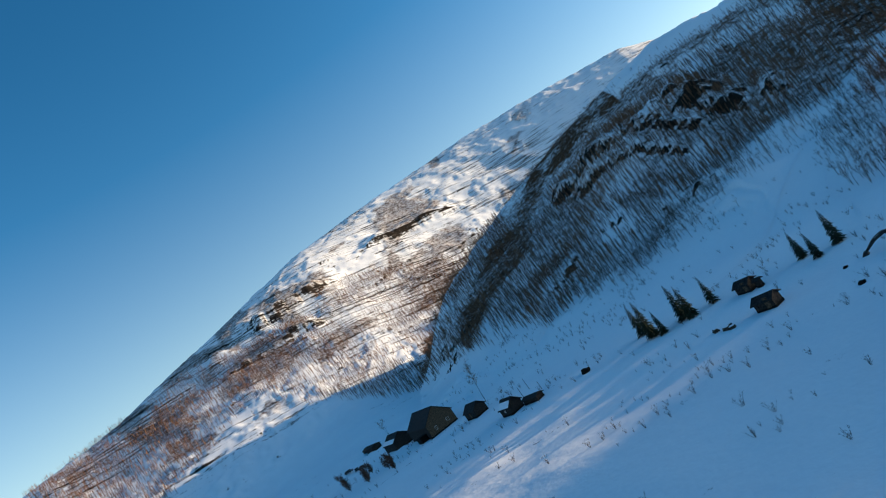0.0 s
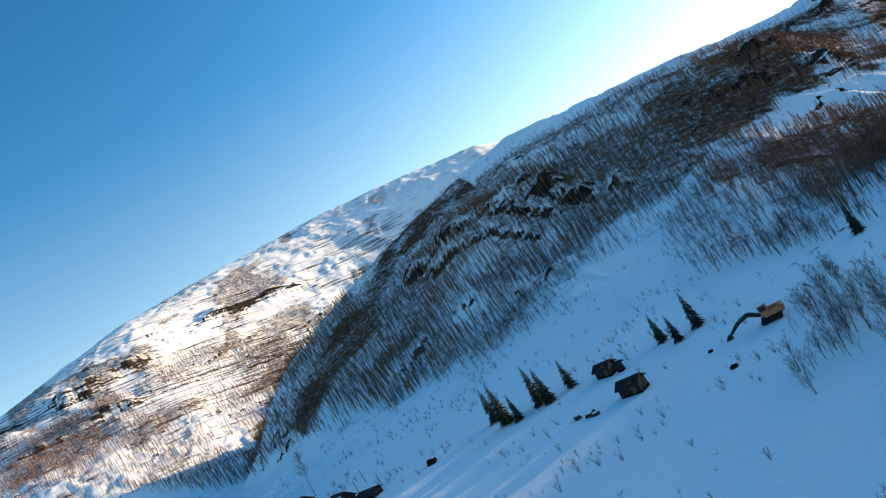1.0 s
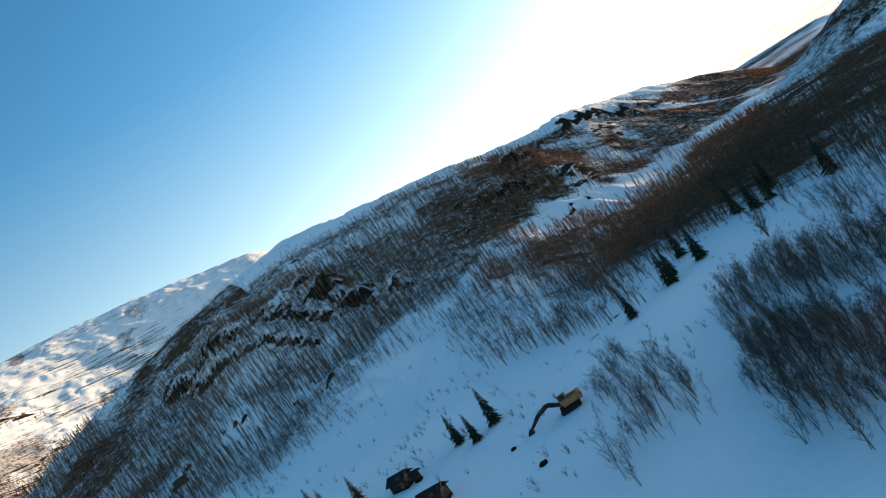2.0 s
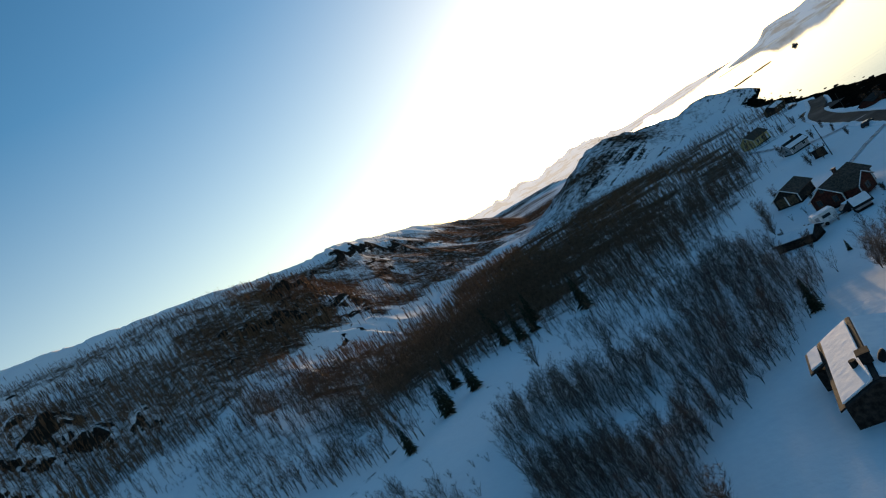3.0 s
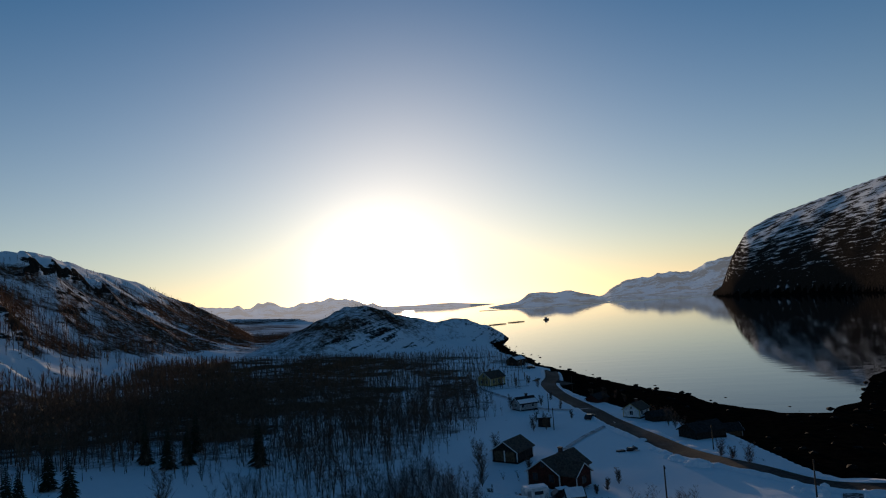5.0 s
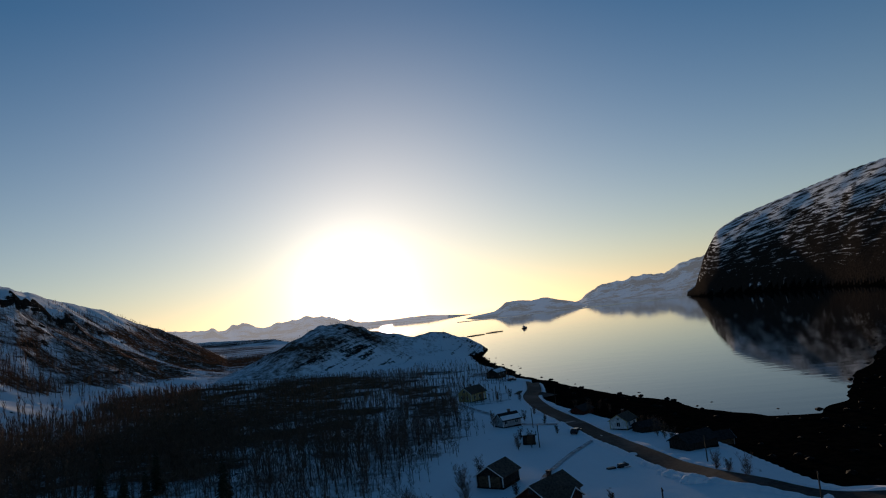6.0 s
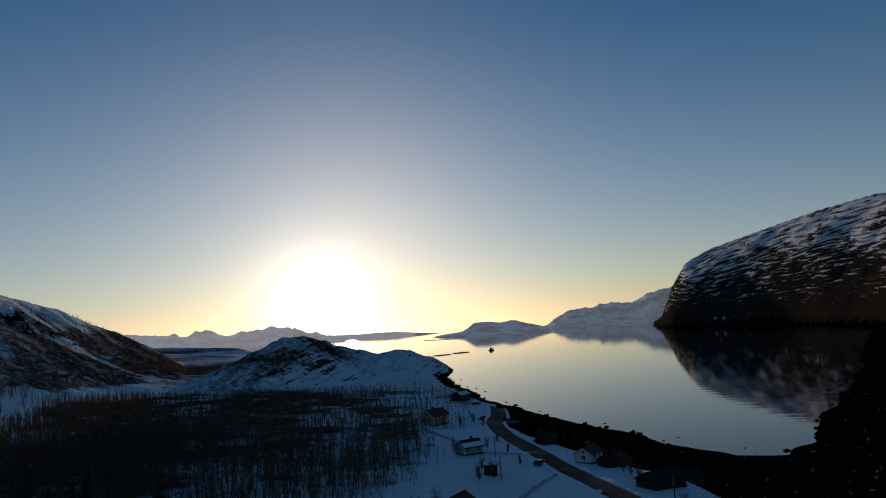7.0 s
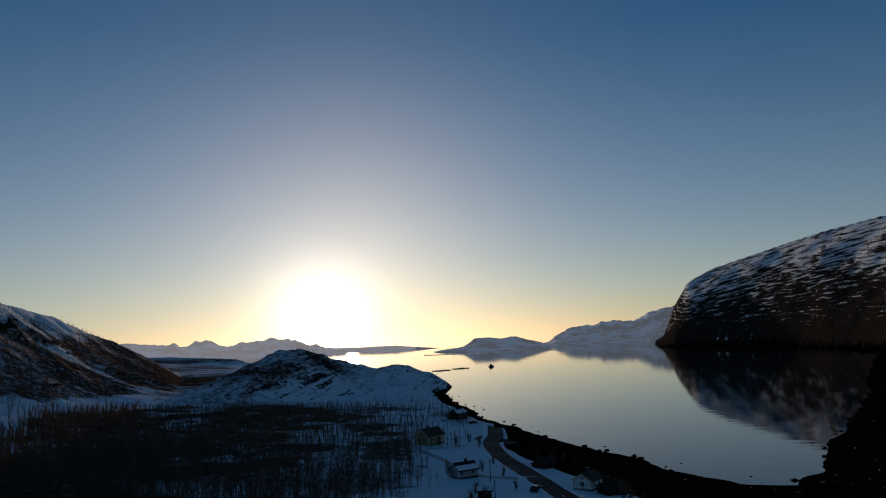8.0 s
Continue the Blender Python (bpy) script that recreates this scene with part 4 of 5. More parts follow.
part("porch_wall", block(((-4.0, -3.6, 1.2), (3.8, 1.2, 1.9))), PLANK_DARK, big)
stack = part("chimney", block(((3.2, 0.0, 4.0), (0.95, 0.8, 1.3)), bevel=0.03), RUBBER, big, "dark brick chimney stack on the ridge")
part("chimney_cap", block(((3.2, 0, 4.7), (1.15, 1.0, 0.12)), bevel=0.02), RUBBER, stack)
bm = bmesh.new()
bmesh.ops.create_uvsphere(bm, u_segments=14, v_segments=6, radius=0.62, matrix=Matrix.LocRotScale((3.6, 1.0, 3.95), Euler((0.9, 0.3, 0)), (1, 1, 0.3)))
part("satellite_dish", bm, RUBBER, big, "round dark satellite dish")
part("vent_pipe", rod((2.8, -0.95, 3.0), (2.8, -0.95, 4.2), 0.28, sides=10), RUBBER, big)
part("ridge_capping", block(((0, 0, 3.77), (12.9, 0.34, 0.1)), bevel=0.02), ROOFING, big)

hb = house("dwelling_house", -10.2, 97.0, 62, (9.4, 6.2), 2.6, 2.0, PLANK_RED, TILES, "dark red wooden house with white corner boards and tiled roof", False, PAINT_WHITE,
           (("g", -1, -1.6, 1.8, 1.0, 1.2), ("g", -1, 1.6, 1.8, 1.0, 1.2), ("g", -1, 0, 3.9, 0.8, 0.9), (-3, 1, 1.8, 1.1, 1.2), (2.5, 1, 1.8, 1.1, 1.2), (-3, -1, 1.8, 1.1, 1.2), (0, -1, 1.8, 1.1, 1.2)),
           (3.2, -1), (1.5, 0.4), frames=PLANK_BROWN)
part("wing_wall", prism(((-2.2, 0.4), (2.2, 0.4), (2.2, 2.6), (0, 4.1), (-2.2, 2.6)), 3.0, "y"), PLANK_RED, hb).location = (-2.0, -4.5, 0)
for s in (-1, 1):
    part("wing_roof", prism(((0, 4.16), (s * 2.6, 2.38), (s * 2.6, 2.55), (0, 4.33)), 5.6, "y"), TILES, hb).location = (-2.0, -3.5, 0)
    part("wing_trim", rod((-2.0, -6.35, 4.25), (-2.0 + s * 2.6, -6.35, 2.46), 0.1, sides=4), PAINT_WHITE, hb)
    part("wing_corner_board", block(((-2.0 + s * 2.22, -6.02, 1.5), (0.15, 0.15, 2.2))), PAINT_WHITE, hb)
window(hb, -2.0, -6.0, 1.6, 1.3, 1.2, "y-", frame_mat=PLANK_BROWN)

garage = house("garage", -20.5, 112.5, 70, (6.5, 5.4), 2.3, 1.7, PLANK_DARK, TILES, "dark double garage with white-edged gable and open front", False, PAINT_WHITE, (), None, None, "garage")
part("gate", block(((-3.28, -1.2, 1.3), (0.06, 2.0, 1.9))), PLANK_BROWN, garage)
part("gate", block(((-3.28, 1.2, 1.3), (0.06, 2.0, 1.9))), PLANK_BROWN, garage)
part("gate_post", block(((-3.3, 0, 1.35), (0.12, 0.25, 2.1))), PAINT_WHITE, garage)

shed = house("garden_shed", -16.2, 77.6, -18, (6.6, 3.4), 1.5, 0.7, PLANK_DARK, ROOFING, "low dark shed half buried under a snow-covered roof", True, None, (), None, None, "shed", bare=0.05)
hut = house("storage_hut", -18.9, 155.0, 8, (3.0, 3.0), 2.4, 0.4, PLANK_DARK, ROOFING, "small dark wooden hut with snow on its roof", True, None, (("g", 1, 0, 1.5, 0.7, 0.7),), (0, -1), None, "hut", bare=0.0)
house("dwelling_house", -27.5, 182, 40, (6.0, 4.6), 2.3, 1.6, PAINT_GREY, ROOFING, "grey house with steep snow-patched roof above the road", True, PAINT_WHITE,
      ((-2, -1, 1.7, 1.0, 1.1), (1.5, -1, 1.7, 1.0, 1.1), ("g", -1, 0, 1.7, 1.0, 1.1)), (0, 1), (1, 0.4), bare=1.2)
house("dwelling_house", -49.0, 245, 60, (9.0, 6.4), 3.4, 2.2, PAINT_YELLOW, TILES, "ochre two-storey house with white trim beside the wood", False, PAINT_WHITE,
      ((-2.5, -1, 1.9, 1.1, 1.2), (0.5, -1, 1.9, 1.1, 1.2), ("g", -1, -1.3, 1.9, 1.0, 1.2), ("g", -1, 1.3, 1.9, 1.0, 1.2), ("g", -1, 0, 4.2, 0.9, 1.0)), (3, -1), (0, 0.4))
house("dwelling_house", -51, 325, 70, (9, 6), 3.0, 1.8, PLANK_DARK, ROOFING, "dark house near the shore at the edge of the scrub", True, None, ((-2, -1, 1.8, 1.0, 1.1), (2, -1, 1.8, 1.0, 1.1)), (0, 1), None, bare=0.8)
house("dwelling_house", 4.4, 174, 62, (5.8, 4.8), 2.5, 1.5, PAINT_WHITE, TILES, "white gabled house by the shore with brown tiled roof", False, PAINT_YELLOW,
      ((-1.6, -1, 1.6, 0.9, 1.0), (1.4, -1, 1.6, 0.9, 1.0), ("g", -1, 0, 1.6, 1.0, 1.1), ("g", -1, 0, 3.0, 0.6, 0.6)), (0, 1), (1.0, 0.3))
house("boathouse", 9.8, 168.6, 30, (5.6, 4.0), 1.7, 1.0, PLANK_DARK, ROOFING, "dark boathouse with a bare black roof by the road", False, None, (), None, None, "boathouse", "boathouses on the shore", bare=0.0)
house("boathouse", 18.0, 144.0, 38, (8.6, 5.6), 2.1, 1.5, PLANK_DARK, ROOFING, "large black boathouse with a bare tarred roof", False, None, (), None, None, "boathouse", "boathouses on the shore", bare=0.0)
house("boathouse", -7.0, 203, 62, (6.6, 4.4), 2.0, 1.3, PLANK_RED, ROOFING, "weathered red boathouse between road and beach", False, None, (), None, None, "boathouse", "boathouses on the shore", bare=0.6)
house("boathouse", 24.5, 155, 20, (6.0, 4.0), 2.0, 1.3, PLANK_BROWN, ROOFING, "brown boathouse standing at the edge of the beach", False, PAINT_GREY, (), None, None, "boathouse", "boathouses on the shore")
house("dwelling_house", 34.2, 78.0, 70, (9, 6.5), 2.1, 1.0, PLANK_DARK, ROOFING, "low dark house beside the side road and parked cars", False, None, ((-3, 1, 1.5, 1.0, 0.9), (0, 1, 1.5, 1.0, 0.9)), (3, 1), (1, 0.3))
# cabins of the upper field
for x, y, yaw, lx, lbl in ((-75.8, -11.4, 40, 4.0, "dark log cabin with bare black roof in the snowfield"), (-95.0, -8.4, 36, 3.5, "small dark timber cabin with black roof beside its privy")):
    house("cabin", x, y, yaw, (lx, 2.9), 1.9, 0.8, PLANK_DARK, ROOFING, lbl, False, None, (), (0.8, -1), None, "cabin", "cabins of the upper field")
house("privy", -92.2, -6.6, 36, (1.1, 1.0), 1.7, 0.3, PLANK_DARK, ROOFING, "tiny dark privy beside the cabin", False, None, (), None, None, "shed")

# ---- the farm below the mountain ----
barn = house("barn", -187, -103.5, 30, (25, 11), 4.6, 4.4, PLANK_DARK, ROOFING, "long black barn with steep roof, gable coloured sunlit brown", False, None, (("g", 1, -2.5, 2.2, 1.0, 1.2), ("g", 1, 2.5, 2.2, 1.0, 1.2)), None, None, "barn")
# thin sheet over the lit gable; its browner colour imitates the sun on it
part("gable_sunlit", prism(((-5.45, 0.45), (5.45, 0.45), (5.45, 4.55), (0, 8.9), (-5.45, 4.55)), 0.08), PLANK_BROWN, barn, "brown gable boards, sunlight painted into their colour").location = (12.53, 0, 0)
part("barn_bridge", block(((6, -6.8, 1.2), (5, 3, 2.2)), bevel=0.2), STONE, barn)
house("barn", -209, -124, 34, (14, 8), 3.4, 2.6, PLANK_DARK, ROOFING, "black lower barn wing with a patch of snow on the roof", True, None, (), None, None, "barn", bare=2.6)
house("farm_shed", -270, -156, 36, (16, 5), 2.4, 0.8, PLANK_DARK, ROOFING, "long low dark implement shed behind the barn", False, None, (), None, None, "shed", "farm sheds")
house("farm_shed", -151.5, -80.5, 36, (7.0, 4.6), 2.4, 1.8, PLANK_DARK, ROOFING, "black gabled farm shed in deep snow", False, None, (), (0, -1), None, "shed", "farm sheds")
house("farm_shed", -122.5, -66.8, 34, (5.6, 4.2), 2.2, 1.8, PLANK_DARK, ROOFING, "dark farm shed with a cap of snow on its roof", True, None, ((0, -1, 1.5, 0.7, 0.7),), None, None, "shed", "farm sheds", bare=0.9)
house("farm_shed", -117.0, -60.2, 38, (6.6, 2.2), 1.3, 0.5, PLANK_DARK, ROOFING, "long low dark shelter beside the farm shed", False, None, (), None, None, "shed", "farm sheds")


def post(x, y, tall, label, name="utility_pole", arms=True):
    p = thing(name, x, y, 25, label, "pole", "poles of the hamlet" if arms else "posts by the farm", sink=0.5)
    part("pole", rod((0, 0, 0), (0, 0, tall + 0.5), 0.13 if arms else 0.09, 0.09 if arms else 0.06), POLEWOOD, p)
    if arms:
        part("insulator", rod((0.14, 0, tall), (0.14, 0, tall + 0.3), 0.06, 0.04, 6), STEEL, p)
    return p


for x, y, tall in ((3.8, 38.6, 5.6), (6.3, 82.7, 5.6), (28.2, 92.5, 5.8), (-16.0, 150, 5.4), (-16.5, 229, 6.0), (-20, 178, 5.4), (18.3, 128, 5.0)):
    post(x, y, tall, "slender weathered wooden utility pole standing in snow")
for x, y, tall in ((-138, -62, 3.4), (-133, -64, 3.0), (-126, -58, 2.4), (-140, -70, 2.4)):
    post(x, y, tall, "bare wooden post by the farm sheds", "fence_post", False)


# ---- vehicles ----
def car(x, y, yaw, paint, label, group="", snowy=False):
    c = thing("car", x, y, yaw, label, "car", group)
    body = prism(((-2.1, 0.35), (2.1, 0.35), (2.12, 0.75), (1.95, 0.88), (1.0, 0.95), (0.35, 1.42), (-1.3, 1.45), (-1.95, 1.0), (-2.12, 0.8)), 1.62, "y")
    bmesh.ops.bevel(body, geom=[e for e in body.edges if abs(e.verts[0].co.y - e.verts[1].co.y) < 0.1], offset=0.09, segments=2, affect="EDGES")
    part("body", body, paint, c)
    part("side_window", block(((-0.45, 0, 1.18), (1.55, 1.645, 0.32)), bevel=0.03), GLASS, c)
    part("windscreen", block(((0.66, 0, 1.2), (0.03, 1.35, 0.55), 0, -54)), GLASS, c)
    for sx in (-1.3, 1.3):
        for sy in (-0.76, 0.76):
            w = part("wheel", rod((sx, sy - 0.1, 0.33), (sx, sy + 0.1, 0.33), 0.33, sides=14), RUBBER, c)
            part("rim", rod((sx, sy - 0.11, 0.33), (sx, sy + 0.11, 0.33), 0.19, sides=10), STEEL, w)
    for sy in (-0.6, 0.6):
        part("headlight", block(((2.1, sy, 0.7), (0.06, 0.3, 0.14)), bevel=0.02), PAINT_WHITE, c)
        part("tail_light", block(((-2.1, sy, 0.85), (0.06, 0.2, 0.2)), bevel=0.02), RUST, c)
    if snowy:
        part("snow_cover", lumps(block(((-0.4, 0, 1.52), (1.9, 1.45, 0.16)), bevel=0.07), 0.04, 0.5), SNOW, c)
    return c


car(25.8, 59.6, 62, CAR_BLUE, "dark blue car parked on packed snow", "parked cars by the side road")
car(28.1, 58.8, 62, CAR_DARK, "black car parked on packed snow", "parked cars by the side road")
car(29.6, 62.6, 150, CAR_SILVER, "silver estate car parked across the packed snow", "parked cars by the side road", True)
car(-8.4, 86.2, 30, CAR_DARK, "dark car beside the red house", "cars by the red house", True)
car(-13.6, 88.4, 70, CAR_DARK, "dark car snowed in beside the red house", "cars by the red house")
car(21.6, 148.6, 40, CAR_SILVER, "pale snow-covered car beside the large boathouse", "", True)
car(-7.8, 167.4, 65, CAR_DARK, "dark car at the edge of the road", "")
car(-41, 306, 40, CAR_DARK, "dark car parked on the shore road", "")
for x, y, a in ((-224, -150, 20), (-228, -155, 70), (-220, -146, 40)):
    car(x, y, a, CAR_DARK, "dark derelict car standing by the farm", "derelict cars by the farm", True)

caravan = thing("caravan", -12.6, 83.0, 25, "small white caravan snowed in beside the shed", "caravan")
part("body", block(((0, 0, 1.35), (4.0, 2.0, 1.9)), bevel=0.25), PAINT_WHITE, caravan)
part("chassis", block(((0.6, 0, 0.35), (5.2, 0.5, 0.14))), STEEL, caravan)
part("window", block(((0.3, 0, 1.6), (1.4, 2.03, 0.55)), bevel=0.03), GLASS, caravan)
part("door", block(((-1.2, -1.01, 1.25), (0.6, 0.03, 1.5))), PAINT_GREY, caravan)
part("roof_snow", lumps(block(((0, 0, 2.36), (3.6, 1.8, 0.2)), bevel=0.08), 0.04, 0.6), SNOW, caravan)
for sy in (-0.9, 0.9):
    w = part("wheel", rod((-0.2, sy - 0.09, 0.32), (-0.2, sy + 0.09, 0.32), 0.32, sides=12), RUBBER, caravan)
    part("rim", rod((-0.2, sy - 0.1, 0.32), (-0.2, sy + 0.1, 0.32), 0.18, sides=10), STEEL, w)

playhouse = house("playhouse", -6.8, 82.4, 20, (2.4, 2.0), 1.3, 0.9, PAINT_GREY, ROOFING, "small grey playhouse with a snowy roof", True, None, (), None, None, "shed", bare=0.1)

boatc = thing("covered_boat", -1.2, 76.2, 20, "small boat under a dark tarpaulin in the garden", "boat")
hull = prism(((-0.8, 0.9), (-0.55, 0.1), (0.55, 0.1), (0.8, 0.9), (0.2, 1.35), (-0.2, 1.35)), 4.4)
for v in hull.verts:
    v.co.y *= 1 - 0.55 * max(0, v.co.x / 2.2) ** 2
part("tarpaulin", lumps(hull, 0.08, 0.8), RUBBER, boatc)
boatc.scale = (0.75, 0.7, 0.6)
part("trailer", block(((0, 0, 0.12), (3.6, 1.2, 0.12))), STEEL, boatc)

plough = thing("snow_scooter", 2.2, 126.2, 30, "dark snow scooter with sledge parked on the snowfield", "snow scooter")
part("body", lumps(prism(((-1.0, 0.35), (1.0, 0.3), (1.3, 0.5), (0.6, 0.95), (0.1, 0.75), (-0.9, 0.85), (-1.1, 0.6)), 0.7, "y"), 0.03, 0.4), CAR_DARK, plough)
part("track", block(((-0.5, 0, 0.2), (1.5, 0.5, 0.35)), bevel=0.1), RUBBER, plough)
for s in (-0.4, 0.4):
    part("ski", block(((1.0, s, 0.06), (1.2, 0.14, 0.05))), STEEL, plough)
part("handlebar", rod((0.35, -0.4, 1.1), (0.35, 0.4, 1.1), 0.03, sides=6), STEEL, plough)
part("sledge", block(((-2.6, 0, 0.3), (1.8, 0.9, 0.4)), bevel=0.06), STEEL, plough)


def excavator(x, y, yaw):
    """A crawler excavator; its arm reaches along local +x."""
    e = thing("excavator", x, y, yaw, "weathered orange crawler excavator with long black arm in snow", "excavator")
    for s in (-1.05, 1.05):
        t = prism(((-1.75, 0.35), (-1.5, 0.08), (1.5, 0.08), (1.75, 0.35), (1.65, 0.72), (1.4, 0.85), (-1.4, 0.85), (-1.65, 0.72)), 0.55, "y")
        tr = part("track", t, RUBBER, e)
        tr.location = (0, s, 0)
        for k in range(5):
            part("roller", rod((-1.2 + 0.6 * k, -0.3, 0.3), (-1.2 + 0.6 * k, 0.3, 0.3), 0.16, sides=8), STEEL, tr)
    part("undercarriage", block(((0, 0, 0.6), (1.6, 1.7, 0.5)), bevel=0.05), STEEL, e)
    part("house", block(((-0.6, 0, 1.45), (2.9, 2.4, 1.0)), bevel=0.12), ORANGE, e)
    part("counterweight", block(((-2.1, 0, 1.4), (0.7, 2.45, 1.1)), bevel=0.2), ORANGE, e)
    part("engine_cover", block(((-1.1, -0.35, 2.1), (1.7, 1.5, 0.35)), bevel=0.1), ORANGE, e)
    part("engine_snow", lumps(block(((-1.1, -0.35, 2.34), (1.6, 1.4, 0.16)), bevel=0.07), 0.04, 0.5), SNOW, e)
    cab = part("cab", block(((0.35, 0.7, 2.35), (1.3, 0.95, 1.5)), bevel=0.1), ORANGE, e)
    part("cab_window", block(((0.4, 0.7, 2.5), (1.33, 0.8, 0.8)), bevel=0.03), GLASS, cab)
    part("cab_window", block(((0.35, 0.7, 2.5), (1.0, 0.98, 0.8)), bevel=0.03), GLASS, cab)
    part("cab_snow", lumps(block(((0.35, 0.7, 3.16), (1.2, 0.9, 0.18)), bevel=0.07), 0.04, 0.5), SNOW, cab)
    boom = part("boom", prism(((0.6, 1.4), (1.0, 1.2), (2.9, 2.1), (5.0, 1.55), (5.1, 1.95), (2.9, 2.65), (2.5, 2.6)), 0.42, "y"), STEEL, e)
    boom.location = (0, -0.2, 0)
    arm = part("stick", prism(((4.6, 2.15), (5.05, 2.15), (7.1, 0.65), (6.9, 0.4), (4.8, 1.55)), 0.34, "y"), STEEL, e)
    arm.location = (0, -0.2, 0)
    bk = part("bucket", prism(((6.75, 0.75), (7.25, 0.8), (7.75, 0.2), (7.3, -0.35), (6.75, -0.3), (6.6, 0.15)), 1.0, "y"), STEEL, e)
    bk.location = (0, -0.2, 0)
    for k in (-0.35, 0, 0.35):
        part("tooth", block(((7.62, k, -0.1), (0.3, 0.1, 0.08), 0, 40)), STEEL, bk)
    part("hydraulic_cylinder", rod((1.3, -0.2, 1.2), (2.8, -0.2, 2.0), 0.09), STEEL, e)
    part("hydraulic_cylinder", rod((3.0, -0.2, 2.7), (4.7, -0.2, 2.25), 0.08), STEEL, e)
    return e


excavator(-67.6, 11.0, 234)


# ---- boat and rafts on the fjord ----
boat = thing("fishing_boat", -104, 1012, 60, "small dark fishing boat lying still on the fjord", "boat", z=0)
hull = bmesh.new()
secs = []
for k, (bx, wd, keel, deck) in enumerate(((-6, 1.7, -0.2, 1.3), (-3, 2.1, -0.8, 1.2), (1, 2.1, -0.9, 1.3), (4, 1.4, -0.7, 1.8), (6.2, 0.1, 0.4, 2.5))):
    secs.append([hull.verts.new(p) for p in ((bx, -wd, deck), (bx, -wd * 0.75, 0.1), (bx, 0, keel), (bx, wd * 0.75, 0.1), (bx, wd, deck))])
for a, b in zip(secs, secs[1:]):
    for k in range(4):
        hull.faces.new((a[k], a[k + 1], b[k + 1], b[k]))
    hull.faces.new((a[4], a[0], b[0], b[4]))
hull.faces.new(secs[0])
bmesh.ops.recalc_face_normals(hull, faces=hull.faces[:])
part("hull", hull, CAR_DARK, boat)
wh = part("wheelhouse", block(((-1.5, 0, 2.6), (3.4, 2.6, 2.6)), bevel=0.15), PAINT_GREY, boat)
part("window", block(((-1.4, 0, 3.1), (3.45, 2.2, 0.7)), bevel=0.03), GLASS, wh)
part("mast", rod((-2.4, 0, 3.6), (-2.4, 0, 8.5), 0.1), STEEL, boat)
part("derrick", rod((2.5, 0, 1.6), (4.6, 0, 5.0), 0.08), STEEL, boat)
for x, y, yaw, lx in ((-146, 980, 60, 26), (-166, 932, 60, 26)):
    raft = thing("fish_farm_raft", x, y, yaw, "long low floating fish farm frame on the fjord", "raft", "fish farm rafts", z=0)
    for s in (-5, 0, 5):
        part("float", block(((0, s, 0.25), (lx, 1.4, 0.7)), bevel=0.2), STEEL, raft)
    for k in range(7):
        cx = -lx / 2 + k * lx / 6
        part("walkway", block(((cx, 0, 0.55), (1.2, 11, 0.35)), bevel=0.05), STEEL, raft)
    for k in range(13):
        cx = -lx / 2 + k * lx / 12
        for s in (-5.4, 5.4):
            part("rail_post", rod((cx, s, 0.5), (cx, s, 2.0), 0.1, sides=5), STEEL, raft)

# ---- small things in the snow ----
for n, (x, y, s) in enumerate(((-80.2, -21.0, 0.8), (-77.4, -19.6, 0.75), (-76.2, -18.9, 0.6), (-79.0, -18.6, 0.5))):
    bale = thing("log_pile", x, y, 30 * n, "dark snow-topped pile of logs by the cabins", "log pile", "log piles by the cabins")
    for k, (a, b) in enumerate(((-0.5, 0.2), (0, 0.2), (0.5, 0.2), (-0.25, 0.6), (0.25, 0.6))):
        part("log", rod((-1.0 * s, a * s, b * s), (1.0 * s, a * s, b * s), 0.24 * s, sides=7), POLEWOOD, bale)
    part("snow_cap", lumps(block(((0, 0, 0.9 * s), (1.7 * s, 1.0 * s, 0.18)), bevel=0.08), 0.05, 0.4), SNOW, bale)
for x, y, s, lbl in ((-112.6, -45.9, 1.2, "dark bare boulder rising from the snow"), (-58, -3.0, 0.6, "small dark boulder beside the track"), (-72.3, 1.5, 0.45, "low dark stone in the snowfield")):
    bm = bmesh.new()
    bmesh.ops.create_icosphere(bm, subdivisions=3, radius=s)
    for v in bm.verts:
        v.co.z *= 0.75
    rock = new("boulder", bpy.data.meshes.new("boulder"))
    lumps(bm, 0.35 * s, 0.9 * s).to_mesh(rock.data)
    rock.data.materials.append(STONE)
    rock.location = (x, y, ground_z(x, y) + 0.2 * s)
    tagged(rock, lbl, "boulder", "boulders of the field")


def shrub(x, y, tall, seed, material, label, stems=6, group="bushes of the hamlet"):
    far = group == "bushes by the farm" or tall >= 10
    (wv, wf), (cv, cf) = birch(seed, tall, stems, 20, 8, 0.09 if tall >= 10 else 0.022 * (tall / 3) ** 0.5 + 0.008 + 0.03 * (tall > 6), 0.26 + 0.3 * (tall > 6) if tall < 10 else 0.15, 4, 0.06 if tall < 10 else 0.4, 0.05 if far else 0.02 + 0.012 * (tall > 6))
    t = thing("bush" if tall < 6 else "birch_tree", x, y, seed * 40, label, "bush" if tall < 6 else "tree", group)
    new("trunk", mesh_from("trunk", wv, wf, [BARK_TRUNK])).parent = t
    new("crown", mesh_from("crown", cv, cf, [material])).parent = t
    return t


